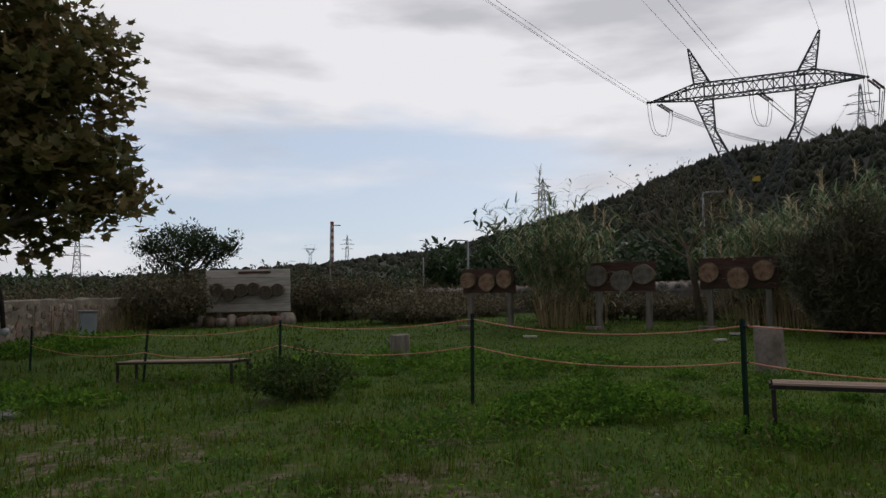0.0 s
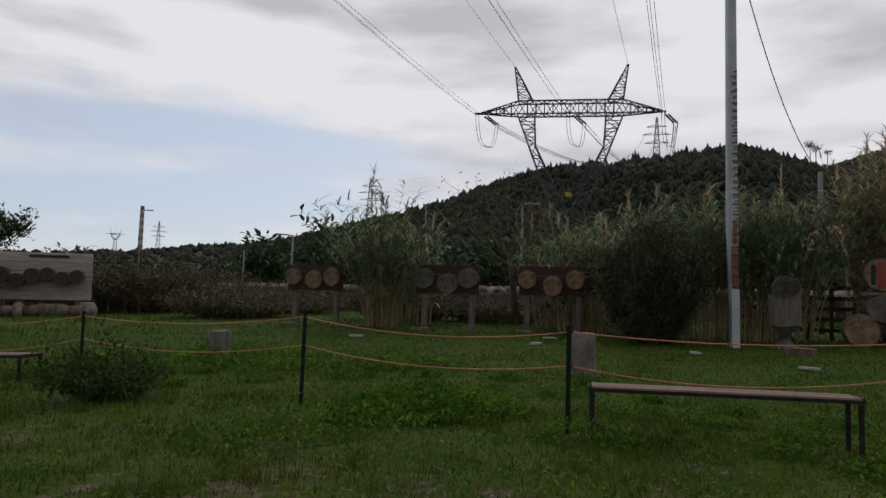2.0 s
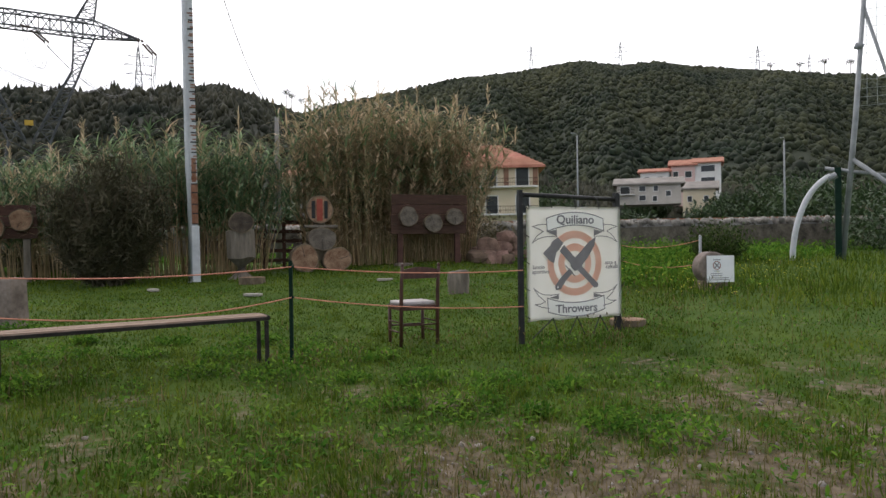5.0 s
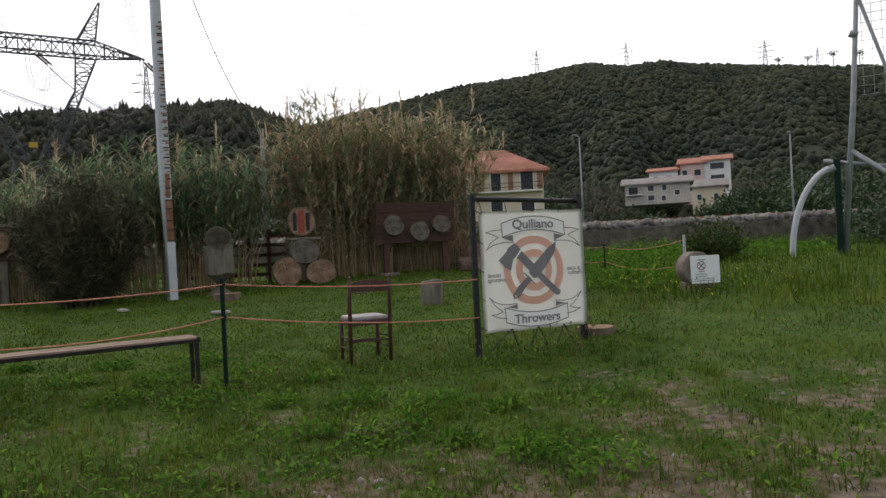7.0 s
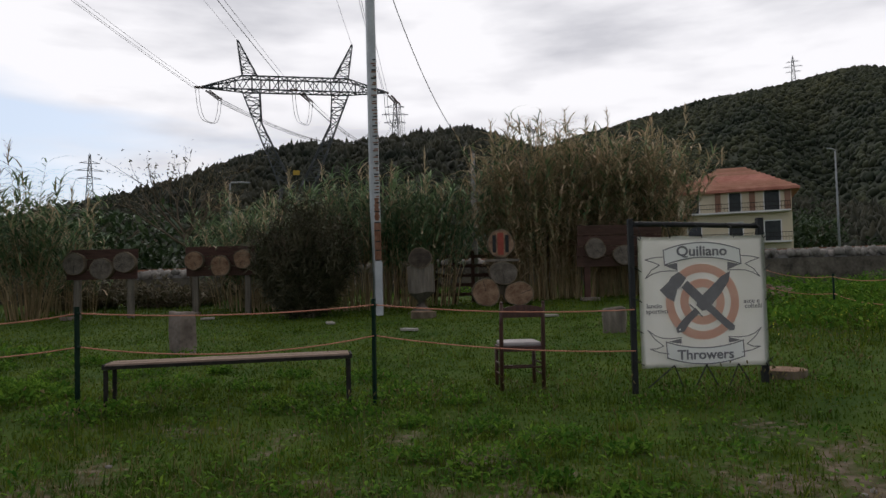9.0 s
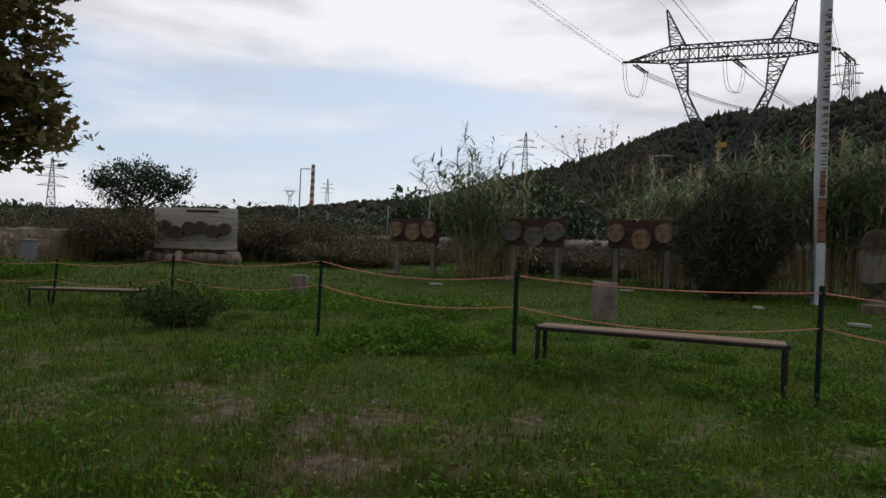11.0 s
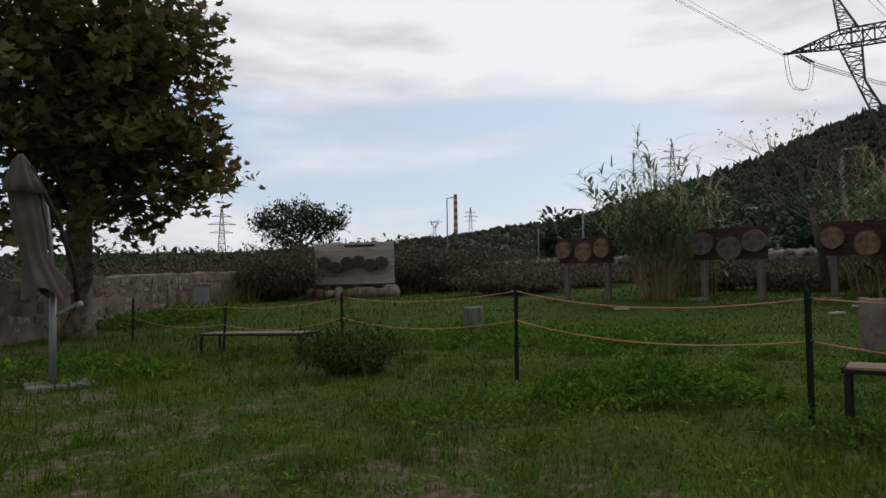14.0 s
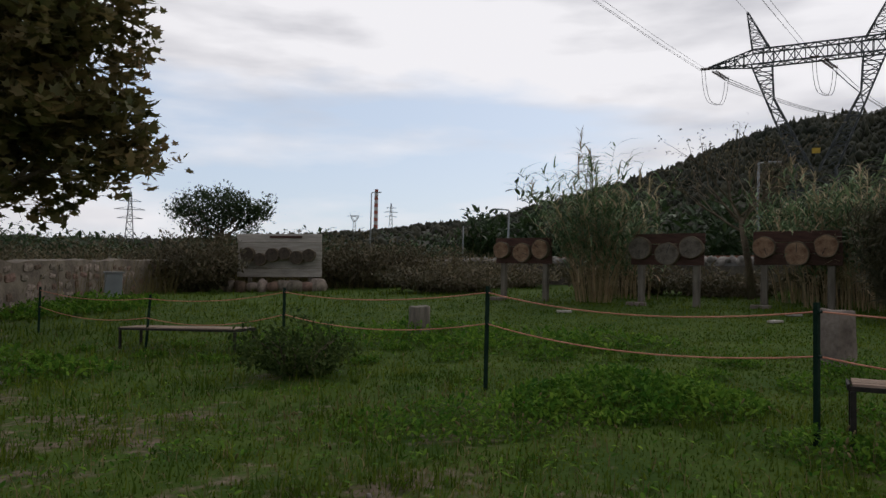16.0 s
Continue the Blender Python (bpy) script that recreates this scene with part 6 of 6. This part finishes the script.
V, F = spread(htv, htf, tip, turns(yaw_, -rng.uniform(0.3, 1.0, len(x)), np.zeros(len(x)), np.stack([np.full(len(x), 0.009), np.full(len(x), 0.009), rng.uniform(0.02, 0.04, len(x))], -1)))
tagged(bulk("foxtail_heads", V, F, "dry"), "pale foxtail seed heads over the grass", "grass", kind="stuff")
# dry stalks and seedy scrub along the top of the old wall and the field edge
x = np.concatenate([rng.uniform(-17.5, -12.4, 2600), rng.uniform(-16, 2, 2600)])
y = np.concatenate([rng.uniform(14, 36, 2600), rng.uniform(32.8, 36.5, 2600)])
field("dry_tall_grass", x, y, rng.uniform(0.7, 2.1, len(x)), 0.012, 0.35, "dry", "tall straw-coloured grass behind the old wall", 3)
# clumped low weeds and grass tufts that break up the near lawn
cx_, cy_ = polar(1100, 2.2, 15, -40, 95)
ok = rng.random(1100) > soil(cx_, cy_) * 1.4
cx_, cy_ = cx_[ok], cy_[ok]
i = np.repeat(np.arange(len(cx_)), 16)
rad = rng.uniform(0.06, 0.22, len(cx_))
x, y = cx_[i] + rng.normal(0, 1, len(i)) * rad[i], cy_[i] + rng.normal(0, 1, len(i)) * rad[i]
V, F = leaves_at(np.stack([x, y, gz(x, y) + rng.uniform(0.0, 0.07, len(i))], -1), 0.055, LEAF, 0.5, 0.3)
tagged(bulk("clover_weeds", V, F, "weed"), "small leafy weeds clumped in the lawn", "weeds", kind="stuff")
cx_, cy_ = polar(420, 2.6, 15, -40, 95)
i = np.repeat(np.arange(len(cx_)), 34)
rad = rng.uniform(0.04, 0.13, len(cx_))
x, y = cx_[i] + rng.normal(0, 1, len(i)) * rad[i], cy_[i] + rng.normal(0, 1, len(i)) * rad[i]
field("grass_tufts", x, y, rng.uniform(0.06, 0.2, len(i)), 0.0045, 0.6, "blade", "loose tufts of longer grass", 3)
x, y = polar(110000, 2.2, 14, -40, 95)
s_ = soil(x, y)
keep = rng.random(len(x)) < np.clip(s_ * 1.6, 0, 0.5) + 0.34 * (wob(x, y, 2.2, 7) > 0.1) * (0.4 + 0.6 * (x < 4))
x, y = x[keep], y[keep]
field("thatch", x, y, rng.uniform(0.03, 0.075, len(x)), 0.0042, 0.9, "dry", "flat brown thatch over thin turf", 2)
# gravel and litter stones in the bare patches
x, y = polar(9000, 1.8, 12, -15, 98)
keep = rng.random(len(x)) < (soil(x, y) - 0.18) * 1.6
x, y = x[keep], y[keep]
V, F = spread(tvb, tfb, np.stack([x, y, gz(x, y) + 0.004], -1), turns(rng.uniform(0, 6, len(x)), rng.uniform(0, 3, len(x)), rng.uniform(0, 6, len(x)), 0.006 + 0.022 * rng.random(len(x)) ** 6))
tagged(bulk("gravel", V, F, "pebble"), "loose pale gravel on bare earth", "gravel", kind="stuff")


def bush(name, x, y, rx, ry, h, count, size, material, label, template=None, tilt=0.8, twig="bark", z=None, hollow=0.35):
    """A shrub: stems from the ground with a ragged crown of leaves."""
    z0 = g1(x, y) if z is None else z
    e = empty(name, pose(x, y, z0), label, "bush")
    bm = bmesh.new()
    for k in range(9):
        a = k * 2.4
        tube(bm, [(0.1 * rx * math.cos(a), 0.1 * ry * math.sin(a), -0.1), (0.35 * rx * math.cos(a), 0.35 * ry * math.sin(a), h * 0.4), (0.7 * rx * math.cos(a + 0.3), 0.7 * ry * math.sin(a + 0.3), h * 0.75)], [0.03 * h, 0.018 * h, 0.006 * h], 5)
    part("stems", bm, twig, e)
    d = rng.normal(0, 1, (count, 3))
    d /= np.linalg.norm(d, axis=1)[:, None]
    d[:, 2] = d[:, 2] * 0.5 + 0.5
    lump = 1 + 0.28 * np.sin(5 * d[:, 0] + x) * np.sin(4 * d[:, 1] + y) + 0.16 * np.sin(11 * d[:, 0] + 9 * d[:, 2])
    r = (hollow + (1 - hollow) * rng.random(count) ** 0.5) * lump
    p = np.stack([d[:, 0] * rx * r, d[:, 1] * ry * r, d[:, 2] * h * r * 0.95 + 0.03], -1)
    V, F = leaves_at(p, size, template or LEAF, tilt, 0.3)
    bulk("foliage", V, F, material, e)
    return e


THIN = (np.array([(-0.06, 0, 0), (0.06, 0, 0), (0.03, 0.6, 0.1), (0, 1, 0.1)], float), np.array([(0, 1, 2), (0, 2, 3)]))
bush("bush", -2.15, 10.1, 0.8, 0.65, 0.68, 2600, 0.085, "bushleaf", "dark green weedy bush by a stake")
bush("broom_bush", 9.4, 15.75, 1.15, 0.9, 2.9, 19000, 0.30, "broom", "large dark twiggy broom bush by the pole", THIN, 0.7, hollow=0.15)
bush("bramble_bush", -12.3, 31.0, 1.9, 1.5, 2.5, 5000, 0.22, "scrub", "dark bramble thicket at the wall end")
for x, y, rx, h, n, m in ((-14, 37.5, 4.5, 2.6, 5000, "scrub"), (-9, 36, 4, 2.6, 5000, "scrub"), (-5.2, 34.5, 2.6, 2.3, 4000, "scrub"), (-3, 36, 3.5, 1.9, 4500, "scrub"), (-1.2, 29, 2.4, 1.0, 3000, "scrub"),
                           (1, 33, 3, 1.2, 2600, "scrub"), (5.5, 27, 2.2, 1.3, 2600, "scrub"), (8.5, 25.5, 2.2, 0.9, 2000, "scrub"), (-19, 33, 5, 2.2, 4500, "scrub"), (-21, 26, 5, 1.9, 4000, "scrub"), (-19, 20, 4, 1.7, 3000, "scrub"),
                           (12, 23, 2.5, 1.0, 2000, "scrub"), (22.5, 14.5, 2.4, 1.7, 2600, "scrub")):
    bush("scrub_bush", x, y, rx, rx * 0.8, h, int(n * 1.8), 0.19, m, "tangled dull scrub at the field edge")["group"] = "field edge scrub"
for x, y, rx, h in ((42, -0.5, 5, 3.4), (25.5, 5.4, 1.2, 1.3), (50, -4, 6, 4.5), (36, -1.5, 4, 2.8)):
    bush("shrub", x, y, rx, rx * 0.8, h, 3800, 0.28 if rx > 2 else 0.13, "darkleaf" if rx > 2 else "bushleaf", "dark green shrub in the meadow")["group"] = "meadow shrubs"
for x, y, rx, h, z in ((118, 42, 6, 3.5, 3), (128, 28, 7, 5, 3), (156, 32, 6, 5, 6), (100, 55, 9, 8, 3), (118, 58, 8, 9, 3), (160, 24, 10, 9, 6), (135, 14, 11, 8, 4), (95, 8, 9, 6, 2), (90, 68, 9, 8, 3), (60, 70, 9, 8, 2),
                      (40, 60, 8, 7, 2), (25, 60, 8, 6, 2), (10, 66, 9, 7, 1.5), (172, 55, 7, 8, 7), (-6, 120, 14, 6, 1), (20, 110, 12, 11, 1), (-35, 110, 15, 6, 1), (-60, 90, 14, 4.5, 1), (50, 48, 6, 5, 1.5), (66, 52, 6, 6, 2), (0.6, 100, 3.4, 8, 1)):
    bush("far_tree", x, y, rx, rx * 0.8, h, 3200, 0.9, "darkleaf", "broad dark tree beyond the railway", z=z)["group"] = "trees beyond the railway"


# reeds
def reed_stand(x, y, rx, ry, h, count, dry, label, leaf="reed", yaw=-36, lean=0.25):
    """Tall canes from the ground, with long arching leaves up the stem and plumes on top."""
    e = empty("reed_stand", pose(x, y, 0), label, "reeds", "giant reed stands")
    a, r = rng.uniform(0, 6.3, count), np.sqrt(rng.random(count))
    c, s = math.cos(radians(yaw)), math.sin(radians(yaw))
    u, v = rx * r * np.cos(a), ry * r * np.sin(a)
    bx, by = u * c - v * s, u * s + v * c
    bz = gz(x + bx, y + by) - 0.05
    H = h * rng.uniform(0.62, 1.05, count) * (1 - 0.22 * r ** 2)
    lx, ly = lean * bx / rx * 0.9 + rng.normal(0, 0.10, count), lean * by / rx * 0.9 + rng.normal(0, 0.10, count)
    # canes: three-sided, four rings
    fs = np.array([0, 0.35, 0.7, 1.0])
    ang = np.array([0, 2.09, 4.19])
    rr = (0.017 * (1 - 0.75 * fs))[None, :, None] * np.ones((count, 1, 3))
    cx = (bx[:, None] + lx[:, None] * H[:, None] * fs ** 1.7)[:, :, None] + rr * np.cos(ang)
    cy = (by[:, None] + ly[:, None] * H[:, None] * fs ** 1.7)[:, :, None] + rr * np.sin(ang)
    cz = np.repeat((bz[:, None] + H[:, None] * fs)[:, :, None], 3, 2)
    V = np.stack([cx, cy, cz], -1).reshape(-1, 3)
    Fq = []
    for k in range(3):
        for j in range(3):
            Fq.append((3 * k + j, 3 * k + (j + 1) % 3, 3 * k + 3 + (j + 1) % 3, 3 * k + 3 + j))
    F = (np.array(Fq)[None] + (np.arange(count) * 12)[:, None, None]).reshape(-1, 4)
    bulk("cane_mass", V, F, "cane", e)["kind"] = "stuff"
    # leaves
    for mtl, per, lo in ((leaf, int(32 * (1 - dry)), 0.38), ("reed_dry", int(32 * dry), 0.2)):
        if not per:
            continue
        n = count * per
        i = np.repeat(np.arange(count), per)
        f = lo + (1 - lo) * rng.random(n) ** 0.8
        p = np.stack([bx[i] + lx[i] * H[i] * f ** 1.7, by[i] + ly[i] * H[i] * f ** 1.7, bz[i] + H[i] * f], -1)
        tv, tf = blade_template(3, 0.036, 0.75)
        m = turns(rng.uniform(0, 6.3, n), -rng.uniform(0.3, 1.0, n), np.zeros(n), rng.uniform(0.35, 0.8, n))
        Vl, Fl = spread(tv, tf, p, m)
        bulk("leaf_mass", Vl, Fl, mtl, e)["kind"] = "stuff"
    k = max(6, count // 9)
    i = rng.choice(count, k, replace=False)
    p = np.stack([bx[i] + lx[i] * H[i], by[i] + ly[i] * H[i], bz[i] + H[i]], -1)
    q = np.repeat(p, 26, 0)
    q[:, 2] += np.tile(np.linspace(-0.1, 0.45, 26), k)
    n = len(q)
    Vp, Fp = spread(THIN[0], THIN[1], q, turns(rng.uniform(0, 6.3, n), rng.uniform(0.6, 1.2, n), np.zeros(n), rng.uniform(0.12, 0.3, n)))
    bulk("plume_mass", Vp, Fp, "reed_dry", e)["kind"] = "stuff"


reed_stand(3.55, 21.6, 0.5, 0.45, 4.4, 80, 0.25, "spreading clump of giant reeds with bare canes", lean=0.5)
reed_stand(4.9, 24.0, 1.2, 0.7, 3.0, 40, 0.3, "green giant reeds behind the targets", lean=0.25)
reed_stand(10.1, 22.3, 1.0, 0.7, 4.2, 75, 0.2, "green giant reeds behind a target", lean=0.42)
reed_stand(12.6, 17.0, 2.3, 1.0, 4.4, 230, 0.15, "green giant reeds behind the pale pole")
reed_stand(10.4, 19.4, 1.8, 0.9, 3.7, 110, 0.3, "green giant reeds behind the broom bush")
reed_stand(17.0, 14.3, 1.9, 1.0, 5.7, 360, 0.72, "tall tawny giant reeds bending in wind", lean=0.22)
reed_stand(19.4, 12.9, 1.25, 0.9, 5.5, 240, 0.75, "tall tawny giant reeds with dry plumes", lean=0.22)


# trees
def branch(bm, p, d, length, r, depth, tips, R, spread_a=0.6, kids=3, seg=5):
    pts, rs = [Vector(p)], [r]
    d = Vector(d).normalized()
    for k in range(4):
        d = (d + Vector((R.gauss(0, 0.13), R.gauss(0, 0.13), R.gauss(0.03, 0.1)))).normalized()
        pts.append(pts[-1] + d * length / 4)
        rs.append(r * (1 - 0.14 * (k + 1)))
    tube(bm, pts, rs, seg)
    if depth == 0:
        tips.append(pts[-1])
        tips.append(pts[2])
        return
    for k in range(kids):
        ax = Vector((R.gauss(0, 1), R.gauss(0, 1), R.gauss(0.25, 0.6))).normalized()
        nd = (d + ax * spread_a).normalized()
        branch(bm, pts[R.choice((2, 3, 4))], nd, length * R.uniform(0.6, 0.85), r * 0.5, depth - 1, tips, R, spread_a, kids, max(3, seg - 1))


def plane_tree():
    x, y = -10.72, 15.6
    R = random.Random(11)
    e = empty("plane_tree", pose(x, y, g1(x, y) - 0.1), "large plane tree with mottled trunk and dense crown", "tree")
    bm = bmesh.new()
    tube(bm, [(0, 0, 0), (0.02, 0, 0.4), (0.03, 0, 1.5), (0.0, 0.02, 3.0), (0.03, 0.0, 4.6)], [0.45, 0.33, 0.30, 0.29, 0.24], 18)
    rough_up(bm, 0.05, 0.5)
    part("trunk", bm, "plane_bark", e, smooth=True)
    tips = []
    for k in range(11):
        a = k * 2.4
        up = 0.25 + 0.09 * k
        bm = bmesh.new()
        branch(bm, (0, 0, 2.9 + 0.18 * k), (math.cos(a), math.sin(a), up), 1.7, 0.13, 2, tips, R, 0.7, 3, 6)
        part("limb", bm, "plane_bark", e, smooth=True)
    # leafy sprays in a broad ragged crown, with gaps between them
    n = 360
    d = rng.normal(0, 1, (n, 3))
    d /= np.linalg.norm(d, axis=1)[:, None]
    lobe = 0.97 + 0.08 * np.sin(4 * d[:, 0] + 3 * d[:, 2]) + 0.10 * np.sin(7 * d[:, 1] - 6 * d[:, 2]) + rng.normal(0, 0.06, n)
    r = rng.uniform(0.3, 1.0, n) ** 0.6 * lobe
    c = np.stack([d[:, 0] * 3.6 * r, d[:, 1] * 3.6 * r, 6.4 + d[:, 2] * 4.5 * r], -1)
    c = c[c[:, 2] > 2.5]
    c = np.concatenate([c, np.array([t[:] for t in tips])])
    per = 30
    i = np.repeat(np.arange(len(c)), per)
    way = c - np.array([0, 0, 5.4])
    way /= np.linalg.norm(way, axis=1)[:, None]
    q = c[i] + way[i] * rng.uniform(-0.5, 0.45, len(i))[:, None] + rng.normal(0, 0.19, (len(i), 3)) - np.array([0, 0, 0.1])
    V, F = leaves_at(q, 0.27, LOBED, 0.75, 0.5)
    bulk("crown", V, F, "plane", e)


plane_tree()


def leafy_tree(name, x, y, h, crown_r, crown_h, zc, count, size, label, material="darkleaf", r=0.14):
    R = random.Random(int(x * 10))
    e = empty(name, pose(x, y, g1(x, y) - 0.1), label, "tree")
    bm, tips = bmesh.new(), []
    tube(bm, [(0, 0, 0), (0.08, 0, h * 0.3), (-0.03, 0.05, h * 0.6)], [r, r * 0.8, r * 0.6], 8)
    part("trunk", bm, "bark", e, smooth=True)
    for k in range(8):
        bm = bmesh.new()
        a = k * 2.4
        branch(bm, (0, 0, h * (0.45 + 0.02 * k)), (math.cos(a), math.sin(a), 0.45), crown_r * 0.5, r * 0.5, 1, tips, R, 0.6, 3, 5)
        part("limb", bm, "bark", e)
    n = count // 40
    d = rng.normal(0, 1, (n, 3))
    d /= np.linalg.norm(d, axis=1)[:, None]
    rr = rng.uniform(0.3, 1.0, n) ** 0.6
    c = np.stack([d[:, 0] * crown_r * rr, d[:, 1] * crown_r * rr, zc + d[:, 2] * crown_h * rr], -1)
    c = np.concatenate([c, np.array([t[:] for t in tips])])
    q = np.repeat(c, 40, 0) + rng.normal(0, 0.2, (len(c) * 40, 3))
    V, F = leaves_at(q, size, LEAF, 0.6, 0.5)
    bulk("crown", V, F, material, e)


leafy_tree("tree", -13.2, 36.2, 5.2, 2.75, 0.8, 4.2, 4200, 0.21, "dark spreading tree above the scrub")


def bare_tree():
    x, y = 8.6, 23.6
    R = random.Random(5)
    e = empty("bare_tree", pose(x, y, g1(x, y) - 0.1), "leaning half-bare tree with thin dead branches", "tree")
    bm, tips = bmesh.new(), []
    tube(bm, [(0.25, 0, 0), (0.1, 0, 1.3), (-0.15, 0, 2.7)], [0.15, 0.12, 0.09], 8)
    part("trunk", bm, "bark", e, smooth=True)
    for k in range(9):
        bm = bmesh.new()
        a = k * 2.4
        branch(bm, (-0.12, 0, 2.2 + 0.07 * k), (math.cos(a) - 0.15, math.sin(a) * 0.6, 0.75), 1.7, 0.045, 2, tips, R, 0.55, 3, 4)
        part("branch", bm, "bark", e)
    c = np.array([t[:] for t in tips])
    q = np.repeat(c, 5, 0) + rng.normal(0, 0.15, (len(c) * 5, 3))
    V, F = leaves_at(q, 0.13, LEAF, 0.6, 0.5)
    bulk("leaves", V, F, "scrub", e)


bare_tree()
# a few flat-topped pines on the saddle
for x, y, z, h in ((596, 640, 172, 22), (604, 640, 172, 19), (620, 640, 172, 16), (860, 420, 205, 18), (878, 140, 190, 16), (880, 110, 186, 16), (880, 85, 184, 18), (880, 60, 180, 17)):
    e = empty("skyline_pine", pose(x, y, z), "tall umbrella pine on the skyline", "tree", "skyline pines")
    bm = bmesh.new()
    rod(bm, (0, 0, -6), (0, 0, h * 0.9), 0.6, 0.4)
    part("trunk", bm, "bark", e)
    n = 260
    q = rng.normal(0, 1, (n, 3)) * np.array([h * 0.15, h * 0.15, h * 0.10]) + np.array([0, 0, h * 0.92])
    V, F = leaves_at(q, h * 0.09, LEAF)
    bulk("crown", V, F, "forest_far", e)

# ---- pieces of the old wall: stones proud of the render ----
STONES = []
for k in range(7):
    bm = boulder(0.5, 0.3, 0.5, k * 3.7, 2)
    me = bpy.data.meshes.new("stone")
    bm.to_mesh(me)
    bm.free()
    me.materials.append(M["stone"] if k % 3 else M["redstone"])
    STONES.append(me)
R = random.Random(21)
count = 0
for row in range(6):
    x = R.uniform(0, 0.3)
    while x < west_len - 0.4 and count < 300:
        w, h = R.uniform(0.22, 0.6), R.uniform(0.14, 0.27)
        if R.random() < 0.62:
            for side in (-0.2,):
                s = new("stone", R.choice(STONES))
                s.parent = west_wall
                s.matrix_local = Matrix.Translation((x + w / 2, side - 0.0, 0.15 + row * 0.27 + R.uniform(-0.04, 0.04))) @ Matrix.Rotation(R.uniform(-0.15, 0.15), 4, "Y") @ Matrix.Diagonal((w, 0.13, h, 1))
                count += 1
        x += w + R.uniform(0.05, 0.25)
